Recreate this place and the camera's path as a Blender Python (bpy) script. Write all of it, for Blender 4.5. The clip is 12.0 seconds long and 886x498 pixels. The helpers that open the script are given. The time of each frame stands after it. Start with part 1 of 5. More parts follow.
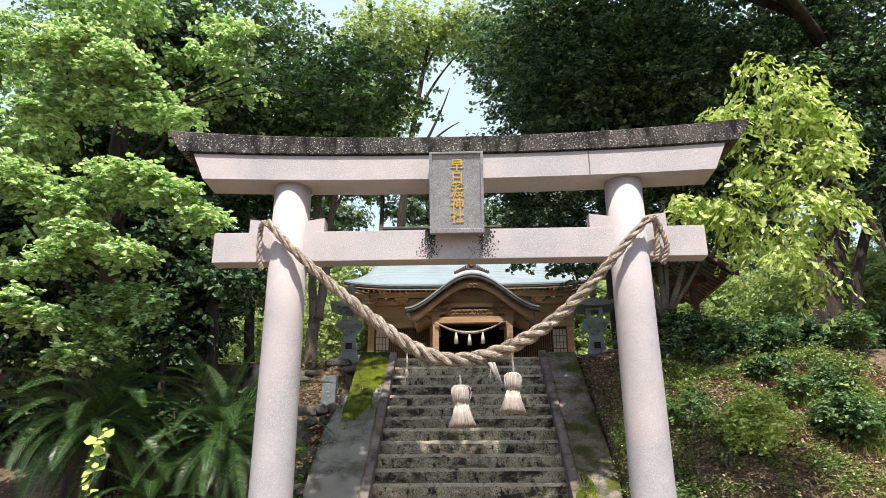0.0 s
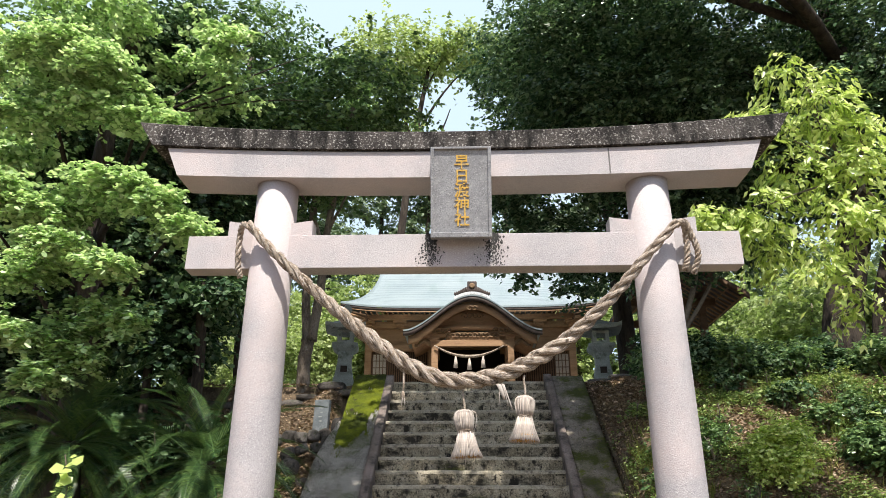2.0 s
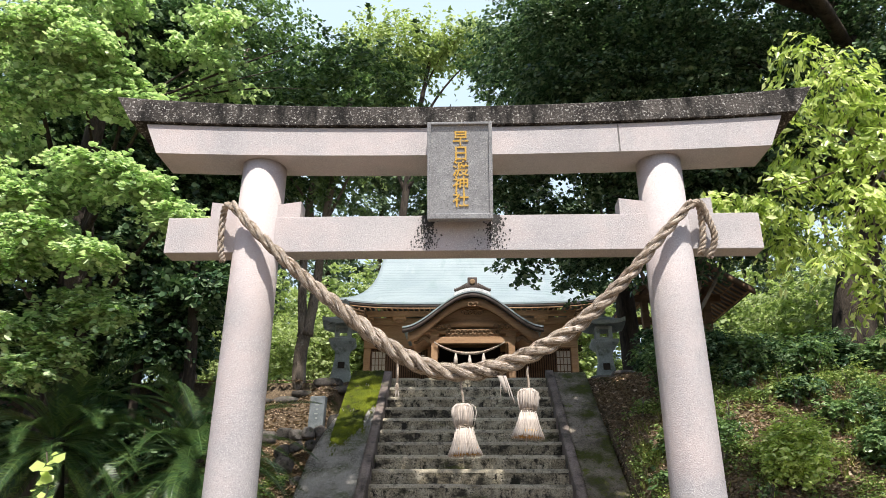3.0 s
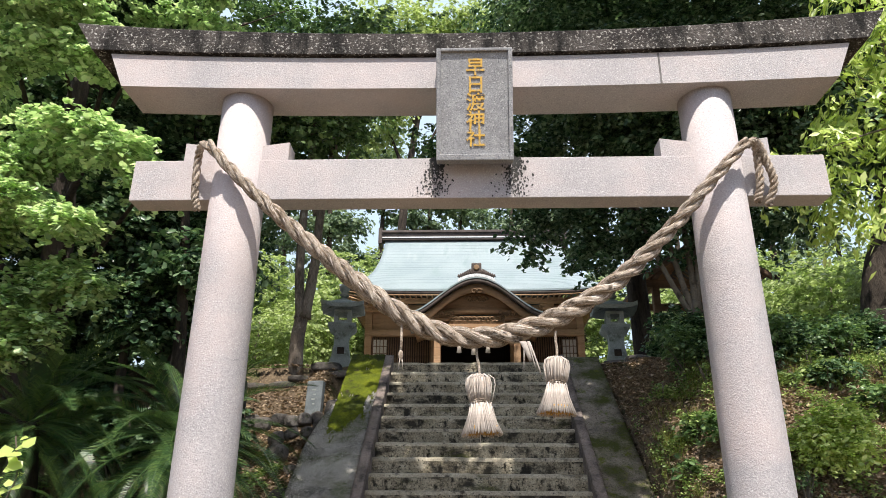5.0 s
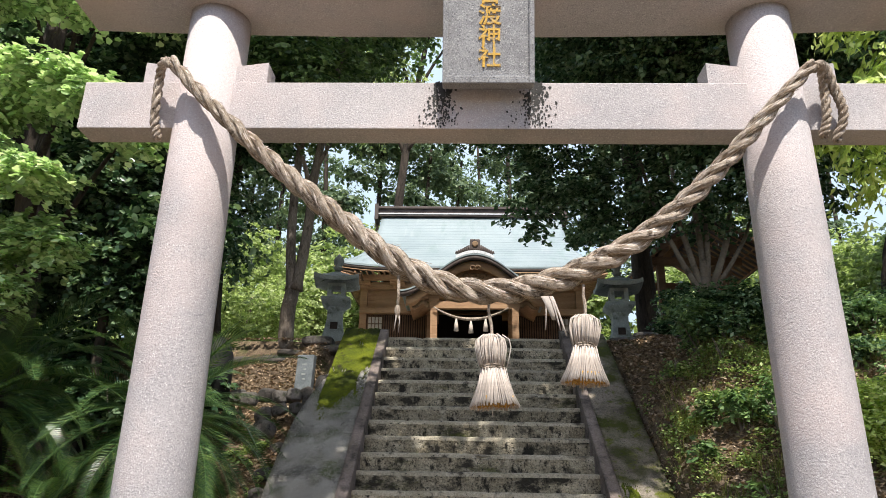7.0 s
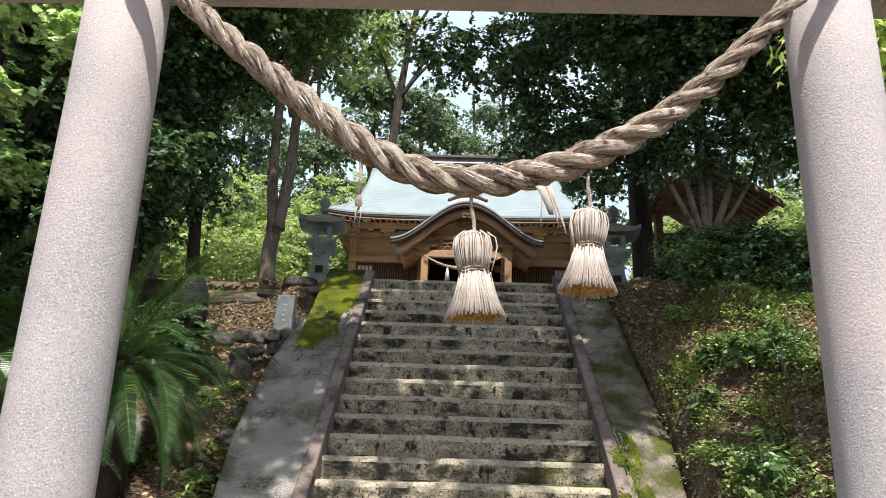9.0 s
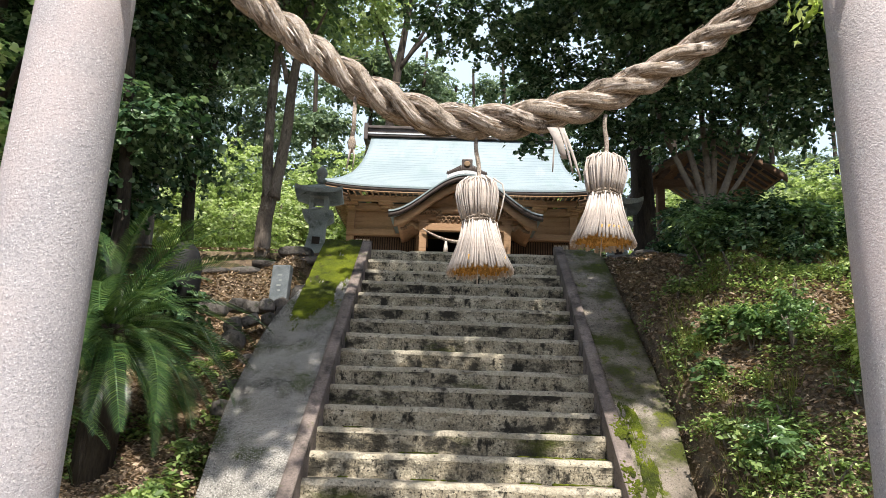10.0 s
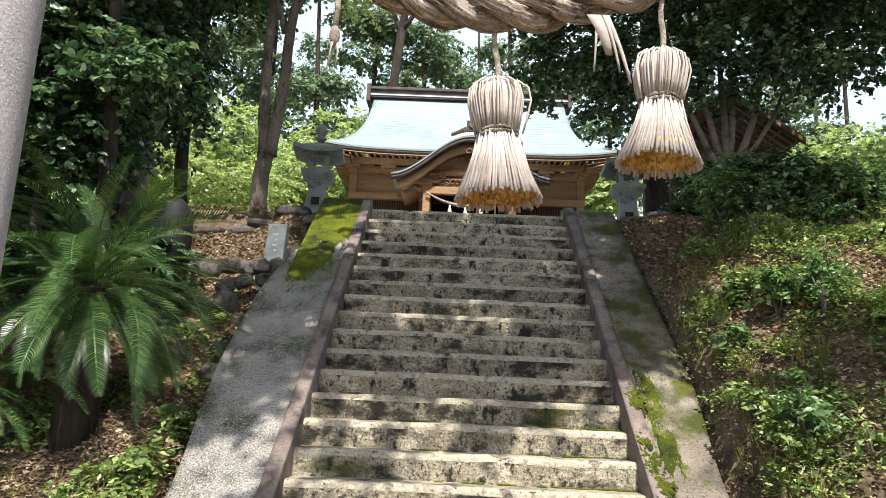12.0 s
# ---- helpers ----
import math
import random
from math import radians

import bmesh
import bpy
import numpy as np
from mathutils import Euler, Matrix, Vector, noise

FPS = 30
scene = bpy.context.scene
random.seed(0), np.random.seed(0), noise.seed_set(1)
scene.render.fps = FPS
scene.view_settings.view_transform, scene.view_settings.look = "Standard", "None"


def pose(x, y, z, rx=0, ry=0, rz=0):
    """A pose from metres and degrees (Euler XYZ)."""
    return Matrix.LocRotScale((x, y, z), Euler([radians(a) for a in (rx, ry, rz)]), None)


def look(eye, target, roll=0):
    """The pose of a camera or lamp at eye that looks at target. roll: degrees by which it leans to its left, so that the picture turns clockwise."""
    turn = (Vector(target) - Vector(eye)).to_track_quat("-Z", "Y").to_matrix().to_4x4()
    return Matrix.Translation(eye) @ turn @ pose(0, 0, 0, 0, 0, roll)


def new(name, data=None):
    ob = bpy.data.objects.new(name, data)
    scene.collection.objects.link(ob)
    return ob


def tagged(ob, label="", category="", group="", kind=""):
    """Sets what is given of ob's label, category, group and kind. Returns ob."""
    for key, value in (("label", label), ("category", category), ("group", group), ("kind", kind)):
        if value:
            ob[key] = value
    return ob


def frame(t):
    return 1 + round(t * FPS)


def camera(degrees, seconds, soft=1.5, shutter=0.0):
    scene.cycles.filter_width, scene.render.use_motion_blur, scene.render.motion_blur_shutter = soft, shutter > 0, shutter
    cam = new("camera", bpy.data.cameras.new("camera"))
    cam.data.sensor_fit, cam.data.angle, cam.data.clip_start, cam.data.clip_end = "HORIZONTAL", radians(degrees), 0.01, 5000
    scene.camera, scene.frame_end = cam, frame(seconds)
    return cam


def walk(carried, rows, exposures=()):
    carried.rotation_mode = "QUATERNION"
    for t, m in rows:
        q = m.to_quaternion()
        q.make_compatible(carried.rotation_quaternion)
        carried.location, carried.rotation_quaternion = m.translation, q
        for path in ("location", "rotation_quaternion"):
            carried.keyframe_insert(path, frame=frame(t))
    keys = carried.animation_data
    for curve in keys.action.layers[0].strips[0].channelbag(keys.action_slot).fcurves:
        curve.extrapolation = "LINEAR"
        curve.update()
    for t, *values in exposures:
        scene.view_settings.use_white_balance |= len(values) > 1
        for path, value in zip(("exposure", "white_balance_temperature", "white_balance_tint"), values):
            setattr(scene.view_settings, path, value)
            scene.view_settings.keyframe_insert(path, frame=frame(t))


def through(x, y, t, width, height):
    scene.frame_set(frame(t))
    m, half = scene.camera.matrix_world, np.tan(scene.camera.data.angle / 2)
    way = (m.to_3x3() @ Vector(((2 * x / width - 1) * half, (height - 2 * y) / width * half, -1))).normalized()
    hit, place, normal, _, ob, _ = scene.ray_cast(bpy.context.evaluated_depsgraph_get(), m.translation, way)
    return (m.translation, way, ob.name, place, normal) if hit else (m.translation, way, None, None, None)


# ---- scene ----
cam = camera(64.2, 12.0, soft=0.6)
# seconds, x, y, z, yaw, pitch, roll
ROWS = [
    (0.0, 0.000, 0.000, 1.450, 2.06, 19.77, 0.24),
    (0.5, -0.025, 0.130, 1.475, 2.04, 20.52, 0.15),
    (1.0, -0.044, 0.262, 1.508, 2.00, 21.20, 0.06),
    (1.5, -0.048, 0.373, 1.520, 1.94, 21.61, -0.03),
    (2.0, -0.037, 0.521, 1.524, 1.84, 21.79, -0.13),
    (2.5, -0.024, 0.658, 1.544, 1.80, 21.79, -0.22),
    (3.0, -0.029, 0.811, 1.546, 1.86, 21.69, -0.22),
    (5.0, -0.094, 1.395, 1.552, 1.92, 21.11, -0.40),
    (5.5, -0.096, 1.525, 1.581, 1.85, 20.91, -0.50),
    (6.0, -0.104, 1.642, 1.599, 1.79, 20.64, -0.60),
    (6.5, -0.126, 1.761, 1.588, 1.60, 20.30, -0.70),
    (7.0, -0.146, 1.917, 1.580, 1.38, 19.65, -0.99),
    (9.0, -0.093, 2.423, 1.527, 0.65, 16.12, -1.71),
    (9.5, -0.088, 2.507, 1.517, 0.54, 15.16, -1.82),
    (10.0, -0.103, 2.612, 1.506, 0.40, 14.21, -2.03),
    (10.5, -0.117, 2.719, 1.511, 0.44, 13.41, -2.14),
    (11.0, -0.131, 2.809, 1.506, 0.46, 12.64, -2.24),
    (11.5, -0.131, 2.903, 1.510, 0.49, 12.11, -2.35),
    (12.0, -0.114, 3.007, 1.514, 0.56, 11.59, -2.55),
]
walk(cam, [(t, pose(x, y, z, 90 + pitch, roll, yaw)) for t, x, y, z, yaw, pitch, roll in ROWS], [(0.0, 0.48), (6.0, 0.46), (9.0, 0.56), (12.0, 0.80)])

# ---- light ----
SUN_ELEV, SUN_AZ = 60.0, 171.0          # degrees above the ground; compass from +y, clockwise
world = bpy.data.worlds.new("sky")
scene.world = world
world.use_nodes = True
wn = world.node_tree
sky = wn.nodes.new("ShaderNodeTexSky")
sky.sky_type = "NISHITA"
sky.sun_disc = False
sky.sun_elevation = radians(SUN_ELEV)
sky.sun_rotation = radians(SUN_AZ)
sky.air_density, sky.dust_density = 1.0, 2.0
wn.links.new(sky.outputs["Color"], wn.nodes["Background"].inputs["Color"])
wn.nodes["Background"].inputs["Strength"].default_value = 0.13
sun_data = bpy.data.lights.new("sun", "SUN")
sun_data.energy, sun_data.angle, sun_data.color = 5.0, radians(0.5), (1.0, 0.95, 0.87)
sun = new("sun", sun_data)
ce, se = math.cos(radians(SUN_ELEV)), math.sin(radians(SUN_ELEV))
sun_way = Vector((math.sin(radians(SUN_AZ)) * ce, math.cos(radians(SUN_AZ)) * ce, se))
sun.matrix_world = look(sun_way * 60, (0, 0, 0))


# ---- materials ----
def node(tree, kind, **inputs):
    n = tree.nodes.new(kind)
    for key, value in inputs.items():
        n.inputs[key.replace("_", " ")].default_value = value
    return n


def noise_of(tree, coord, scale, detail=4.0, rough=0.55):
    n = node(tree, "ShaderNodeTexNoise", Scale=scale, Detail=detail, Roughness=rough)
    tree.links.new(coord, n.inputs["Vector"])
    return n.outputs["Fac"]


def ranged(tree, value, lo, hi, a=0.0, b=1.0):
    n = node(tree, "ShaderNodeMapRange")
    n.inputs["From Min"].default_value, n.inputs["From Max"].default_value = lo, hi
    n.inputs["To Min"].default_value, n.inputs["To Max"].default_value = a, b
    tree.links.new(value, n.inputs["Value"])
    return n.outputs["Result"]


def mixed(tree, fac, a, b, blend="MIX"):
    n = tree.nodes.new("ShaderNodeMix")
    n.data_type, n.blend_type = "RGBA", blend
    for sock, value in ((n.inputs[0], fac), (n.inputs[6], a), (n.inputs[7], b)):
        if isinstance(value, (int, float)):
            sock.default_value = value
        elif isinstance(value, tuple):
            sock.default_value = (*value, 1.0)
        else:
            tree.links.new(value, sock)
    return n.outputs[2]


def surface(name, a, b, scale, rough=0.8, bump=0.3, bump_scale=90.0, stains=(), grain=0.25, grain_scale=None,
            metal=0.0, stretch=(1, 1, 1), island=0.0, objects=0.0, dist=0.004):
    """Two colours mixed by broad noise, fine grain over them, stains as (colour, scale, from, to[, stretch])."""
    m = bpy.data.materials.new(name)
    m.use_nodes = True
    t = m.node_tree
    bsdf = t.nodes["Principled BSDF"]
    co = t.nodes.new("ShaderNodeTexCoord").outputs["Object"]

    def mapped(st):
        if st == (1, 1, 1):
            return co
        mp = t.nodes.new("ShaderNodeMapping")
        mp.inputs["Scale"].default_value = st
        t.links.new(co, mp.inputs["Vector"])
        return mp.outputs["Vector"]
    base = mapped(stretch)
    col = mixed(t, ranged(t, noise_of(t, base, scale), 0.35, 0.65), a, b)
    fine = noise_of(t, base, grain_scale or scale * 12, 6.0, 0.7)
    if grain:
        v = ranged(t, fine, 0.3, 0.7, 1 - grain, 1 + grain)
        g = t.nodes.new("ShaderNodeCombineColor")
        for k in ("Red", "Green", "Blue"):
            t.links.new(v, g.inputs[k])
        col = mixed(t, 1.0, col, g.outputs["Color"], "MULTIPLY")
    for st in stains:
        f = ranged(t, noise_of(t, mapped(st[4]) if len(st) > 4 else co, st[1], 6.0, 0.65), st[2], st[3])
        col = mixed(t, f, col, st[0])
    for amount, kind, out in ((island, "ShaderNodeNewGeometry", "Random Per Island"), (objects, "ShaderNodeObjectInfo", "Random")):
        if amount:
            v = ranged(t, t.nodes.new(kind).outputs[out], 0, 1, 1 - amount, 1 + amount)
            g = t.nodes.new("ShaderNodeCombineColor")
            for k in ("Red", "Green", "Blue"):
                t.links.new(v, g.inputs[k])
            col = mixed(t, 1.0, col, g.outputs["Color"], "MULTIPLY")
    t.links.new(col, bsdf.inputs["Base Color"])
    bsdf.inputs["Roughness"].default_value, bsdf.inputs["Metallic"].default_value = rough, metal
    bsdf.inputs["Specular IOR Level"].default_value = 0.3
    if bump:
        bn = node(t, "ShaderNodeBump", Strength=bump, Distance=dist)
        t.links.new(noise_of(t, base, bump_scale, 6.0, 0.65), bn.inputs["Height"])
        t.links.new(bn.outputs["Normal"], bsdf.inputs["Normal"])
    return m


def foliage(name, colours, through=0.35, rough=0.45):
    """Leaves: colour by island, part of the light passes through."""
    m = bpy.data.materials.new(name)
    m.use_nodes = True
    t = m.node_tree
    bsdf = t.nodes["Principled BSDF"]
    ramp = t.nodes.new("ShaderNodeValToRGB")
    for i, c in enumerate(colours):
        e = ramp.color_ramp.elements[i] if i < 2 else ramp.color_ramp.elements.new(0.5)
        e.position, e.color = i / (len(colours) - 1), (*c, 1)
    t.links.new(t.nodes.new("ShaderNodeNewGeometry").outputs["Random Per Island"], ramp.inputs["Fac"])
    t.links.new(ramp.outputs["Color"], bsdf.inputs["Base Color"])
    bsdf.inputs["Roughness"].default_value = rough
    bsdf.inputs["Specular IOR Level"].default_value = 0.35
    tr = t.nodes.new("ShaderNodeBsdfTranslucent")
    t.links.new(mixed(t, 1.0, ramp.outputs["Color"], (1.35, 1.45, 0.95), "MULTIPLY"), tr.inputs["Color"])
    mx = node(t, "ShaderNodeMixShader", Fac=through)
    t.links.new(bsdf.outputs[0], mx.inputs[1])
    t.links.new(tr.outputs[0], mx.inputs[2])
    t.links.new(mx.outputs[0], t.nodes["Material Output"].inputs["Surface"])
    return m


GRANITE = surface("granite", (0.385, 0.362, 0.372), (0.47, 0.437, 0.440), 2.5, 0.8, 0.9, 150, [((0.27, 0.26, 0.27), 150, 0.56, 0.63), ((0.60, 0.485, 0.465), 1.3, 0.46, 0.78), ((0.63, 0.605, 0.60), 190, 0.57, 0.63)], 0.22, 130, dist=0.004)
GRANITE_TOP = surface("weathered_granite", (0.035, 0.030, 0.028), (0.10, 0.088, 0.08), 9, 0.95, 1.0, 80, [((0.45, 0.43, 0.40), 75, 0.565, 0.61), ((0.010, 0.009, 0.008), 10, 0.47, 0.62, (1, 1, 0.22)), ((0.36, 0.34, 0.31), 24, 0.63, 0.68)], 0.55, 80, dist=0.012)
ALGAE = surface("black_algae", (0.03, 0.03, 0.03), (0.07, 0.068, 0.065), 20, 0.95, 0.5, 120)
PLAQUE = surface("dark_granite", (0.25, 0.25, 0.26), (0.34, 0.34, 0.35), 20, 0.6, 0.4, 200, [((0.55, 0.55, 0.55), 180, 0.56, 0.62), ((0.12, 0.12, 0.13), 160, 0.55, 0.62)], 0.3, 200)
GOLD = surface("gold_paint", (0.62, 0.36, 0.06), (0.78, 0.50, 0.12), 30, 0.5, 0.3, 120, [((0.28, 0.25, 0.20), 70, 0.54, 0.64), ((0.30, 0.29, 0.28), 24, 0.58, 0.66)], 0.25)
JOINT = surface("joint_mortar", (0.10, 0.09, 0.09), (0.2, 0.19, 0.18), 20, 0.9, 0.3)
STRAW = surface("straw", (0.30, 0.235, 0.175), (0.52, 0.44, 0.365), 18, 0.85, 1.0, 330, [((0.06, 0.042, 0.028), 26, 0.52, 0.66), ((0.58, 0.50, 0.42), 60, 0.58, 0.68)], 0.6, 260, island=0.12, dist=0.007)
STRAW_DARK = surface("brown_straw", (0.20, 0.14, 0.09), (0.36, 0.27, 0.19), 30, 0.85, 0.5, 200, [], 0.3, 90, island=0.4)
STRAW_PALE = surface("pale_straw", (0.43, 0.365, 0.315), (0.56, 0.495, 0.44), 30, 0.75, 0.3, 200, [], 0.15, 90, island=0.35, objects=0.2)
STRAW_CORE = surface("straw_core", (0.42, 0.24, 0.06), (0.58, 0.36, 0.12), 30, 0.8, 0.5, 200, [], 0.35, island=0.3)
PAPER = surface("paper", (0.72, 0.68, 0.60), (0.80, 0.77, 0.70), 20, 0.8, 0.2)
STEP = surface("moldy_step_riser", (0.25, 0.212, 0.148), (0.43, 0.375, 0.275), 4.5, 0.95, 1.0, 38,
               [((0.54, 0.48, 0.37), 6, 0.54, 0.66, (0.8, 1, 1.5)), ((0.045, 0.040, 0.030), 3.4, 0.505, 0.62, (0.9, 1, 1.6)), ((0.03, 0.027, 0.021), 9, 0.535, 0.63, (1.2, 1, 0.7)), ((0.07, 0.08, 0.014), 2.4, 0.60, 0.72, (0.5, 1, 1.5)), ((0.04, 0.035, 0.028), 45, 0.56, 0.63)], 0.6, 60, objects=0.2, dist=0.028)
# Pale nosing: wear, plus the sunlit tread edge put into the colour.
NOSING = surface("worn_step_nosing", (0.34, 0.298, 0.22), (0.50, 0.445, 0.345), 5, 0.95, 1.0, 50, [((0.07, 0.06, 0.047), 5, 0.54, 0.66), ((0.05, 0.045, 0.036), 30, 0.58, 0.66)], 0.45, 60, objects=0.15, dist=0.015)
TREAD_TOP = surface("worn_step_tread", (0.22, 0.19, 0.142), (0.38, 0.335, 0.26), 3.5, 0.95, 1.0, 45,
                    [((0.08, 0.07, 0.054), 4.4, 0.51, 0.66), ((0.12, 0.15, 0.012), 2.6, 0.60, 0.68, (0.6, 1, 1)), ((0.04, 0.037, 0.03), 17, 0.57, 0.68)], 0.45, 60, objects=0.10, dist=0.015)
KERB = surface("kerb_concrete", (0.135, 0.108, 0.094), (0.26, 0.21, 0.185), 3.0, 0.95, 0.9, 60, [((0.04, 0.036, 0.03), 4, 0.50, 0.66), ((0.11, 0.14, 0.015), 3.1, 0.63, 0.70)], 0.35, 60, dist=0.008)
RAMP = surface("exposed_gravel_concrete", (0.22, 0.205, 0.18), (0.40, 0.375, 0.335), 1.3, 0.95, 1.0, 150, [((0.07, 0.066, 0.054), 2.4, 0.51, 0.66), ((0.06, 0.075, 0.012), 1.7, 0.535, 0.64), ((0.62, 0.59, 0.55), 115, 0.53, 0.59), ((0.045, 0.042, 0.038), 100, 0.54, 0.60)], 0.45, 120, dist=0.014)
RAMP_DIRT = surface("dirty_mossy_concrete", (0.16, 0.132, 0.105), (0.30, 0.258, 0.212), 2.2, 0.95, 1.0, 80, [((0.06, 0.052, 0.04), 2.6, 0.50, 0.64), ((0.055, 0.064, 0.010), 1.5, 0.46, 0.58), ((0.10, 0.115, 0.012), 7, 0.56, 0.66), ((0.04, 0.035, 0.028), 60, 0.57, 0.64)], 0.5, 120, dist=0.012)
MOSS = surface("moss", (0.068, 0.09, 0.005), (0.15, 0.175, 0.008), 4, 1.0, 1.0, 90, [((0.028, 0.038, 0.005), 3, 0.48, 0.64), ((0.045, 0.036, 0.02), 12, 0.60, 0.7)], 0.5, 90, dist=0.025)
SOIL = surface("leaf_litter_soil", (0.085, 0.060, 0.040), (0.20, 0.147, 0.095), 3, 1.0, 1.0, 40, [((0.34, 0.25, 0.155), 28, 0.56, 0.65), ((0.06, 0.08, 0.018), 1.7, 0.55, 0.68), ((0.33, 0.25, 0.14), 0.9, 0.54, 0.68)], 0.55, 45, dist=0.03)
DUST = surface("terrace_gravel", (0.34, 0.32, 0.29), (0.44, 0.42, 0.38), 2, 0.95, 0.8, 60, [((0.10, 0.12, 0.03), 0.9, 0.55, 0.7)], 0.35, 70)
ROCK = surface("field_stone", (0.065, 0.056, 0.050), (0.14, 0.125, 0.112), 5, 0.9, 1.0, 30, [((0.025, 0.025, 0.022), 8, 0.52, 0.66), ((0.05, 0.065, 0.013), 5, 0.60, 0.7)], 0.35, 50, objects=0.35, dist=0.02)
BLACK_STONE = surface("black_stone", (0.007, 0.007, 0.008), (0.016, 0.015, 0.015), 12, 0.7, 0.6, 60, [], 0.3)
LANTERN = surface("lantern_stone", (0.24, 0.26, 0.245), (0.36, 0.38, 0.36), 4, 0.9, 0.8, 70, [((0.08, 0.10, 0.065), 5, 0.55, 0.7), ((0.48, 0.49, 0.46), 30, 0.62, 0.7)], 0.35, 80)
# Marker stone: the shade it stands in is included in this darker colour.
MARKER = surface("bluish_marker_stone", (0.115, 0.13, 0.138), (0.18, 0.197, 0.205), 8, 0.85, 0.6, 90, [((0.06, 0.07, 0.06), 6, 0.55, 0.7)], 0.35)
COPPER = surface("verdigris_roof", (0.25, 0.305, 0.325), (0.305, 0.36, 0.375), 0.8, 0.42, 0.12, 30, [((0.22, 0.29, 0.285), 2.5, 0.55, 0.75, (1, 0.3, 0.3)), ((0.37, 0.415, 0.425), 1.4, 0.60, 0.8, (1.5, 0.3, 0.3))], 0.10, 30)
ROOF_EDGE = surface("dark_copper_edge", (0.06, 0.045, 0.04), (0.11, 0.085, 0.075), 4, 0.5, 0.3, 40)
CEDAR = surface("weathered_cedar", (0.34, 0.20, 0.11), (0.46, 0.29, 0.17), 2.2, 0.75, 0.4, 60, [((0.20, 0.12, 0.07), 4, 0.56, 0.75, (0.4, 1, 3))], 0.25, 40, stretch=(0.3, 1, 3))
CEDAR_DARK = surface("dark_cedar", (0.12, 0.07, 0.04), (0.19, 0.115, 0.07), 3, 0.75, 0.4, 60, [], 0.3, 40, stretch=(0.4, 1, 2))
CARVING = surface("carved_wood", (0.19, 0.12, 0.07), (0.30, 0.20, 0.12), 9, 0.8, 0.5, 70)
# Near-black colour standing in for shade inside the hall and the lantern shaft.
SHADE_DARK = surface("dim_interior", (0.03, 0.022, 0.017), (0.05, 0.035, 0.026), 3, 0.9, 0.2)
PAPER_PANE = surface("lattice_paper", (0.55, 0.50, 0.42), (0.62, 0.57, 0.48), 3, 0.8, 0.1)
BARK = surface("grey_bark", (0.13, 0.105, 0.085), (0.24, 0.205, 0.17), 5, 0.95, 1.0, 50, [((0.05, 0.04, 0.03), 10, 0.52, 0.66, (1, 1, 0.35)), ((0.36, 0.34, 0.30), 6, 0.60, 0.72)], 0.4, 60, stretch=(1, 1, 0.35), dist=0.02)
# Dark bark, deepened further so its colour carries the crown's shade.
BARK_DARK = surface("dark_bark", (0.032, 0.024, 0.019), (0.07, 0.055, 0.042), 6, 0.95, 1.0, 40, [((0.015, 0.012, 0.010), 9, 0.52, 0.66, (1, 1, 0.2))], 0.4, 60, stretch=(1, 1, 0.25), dist=0.03)
BARK_PALE = surface("smooth_pale_bark", (0.13, 0.105, 0.08), (0.22, 0.185, 0.145), 4, 0.85, 0.6, 40, [((0.045, 0.036, 0.027), 6, 0.54, 0.7)], 0.25, 40)
TIN = surface("white_metal_sheet", (0.66, 0.68, 0.70), (0.76, 0.78, 0.80), 2, 0.4, 0.1)
# Bright leaves: the pale ramp end holds sun highlights in the colour.
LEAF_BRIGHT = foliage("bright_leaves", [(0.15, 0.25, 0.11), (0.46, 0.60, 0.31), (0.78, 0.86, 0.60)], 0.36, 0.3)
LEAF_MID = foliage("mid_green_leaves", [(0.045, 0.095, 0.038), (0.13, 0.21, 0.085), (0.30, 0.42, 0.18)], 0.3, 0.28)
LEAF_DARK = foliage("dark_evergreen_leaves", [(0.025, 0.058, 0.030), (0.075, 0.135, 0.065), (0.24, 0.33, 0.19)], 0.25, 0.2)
LEAF_YELLOW = foliage("yellow_green_leaves", [(0.17, 0.25, 0.06), (0.48, 0.58, 0.16), (0.80, 0.84, 0.42)], 0.38, 0.3)
# Far leaves and conifers: distance haze and sun are mixed into these colours.
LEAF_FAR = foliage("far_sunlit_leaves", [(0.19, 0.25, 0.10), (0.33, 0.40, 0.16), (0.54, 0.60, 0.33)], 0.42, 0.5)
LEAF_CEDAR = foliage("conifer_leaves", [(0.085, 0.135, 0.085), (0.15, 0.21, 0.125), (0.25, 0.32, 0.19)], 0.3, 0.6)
FROND = foliage("cycad_leaflets", [(0.024, 0.058, 0.022), (0.050, 0.105, 0.034), (0.13, 0.195, 0.055)], 0.15, 0.3)
WEED = foliage("weed_leaves", [(0.075, 0.125, 0.04), (0.20, 0.285, 0.09), (0.44, 0.51, 0.20)], 0.3, 0.4)
GRASS = foliage("grass_blades", [(0.12, 0.165, 0.04), (0.24, 0.28, 0.075), (0.44, 0.40, 0.18)], 0.3, 0.5)
LITTER = foliage("dry_leaves", [(0.13, 0.088, 0.06), (0.30, 0.21, 0.14), (0.56, 0.43, 0.31)], 0.1, 0.7)

HAZE = bpy.data.materials.new("bright_hazy_sky")
HAZE.use_nodes = True
hz_nodes = HAZE.node_tree
hz_em = node(hz_nodes, "ShaderNodeEmission", Strength=0.85)
hz_em.inputs["Color"].default_value = (0.66, 0.82, 1.0, 1.0)
hz_nodes.links.new(hz_em.outputs[0], hz_nodes.nodes["Material Output"].inputs["Surface"])


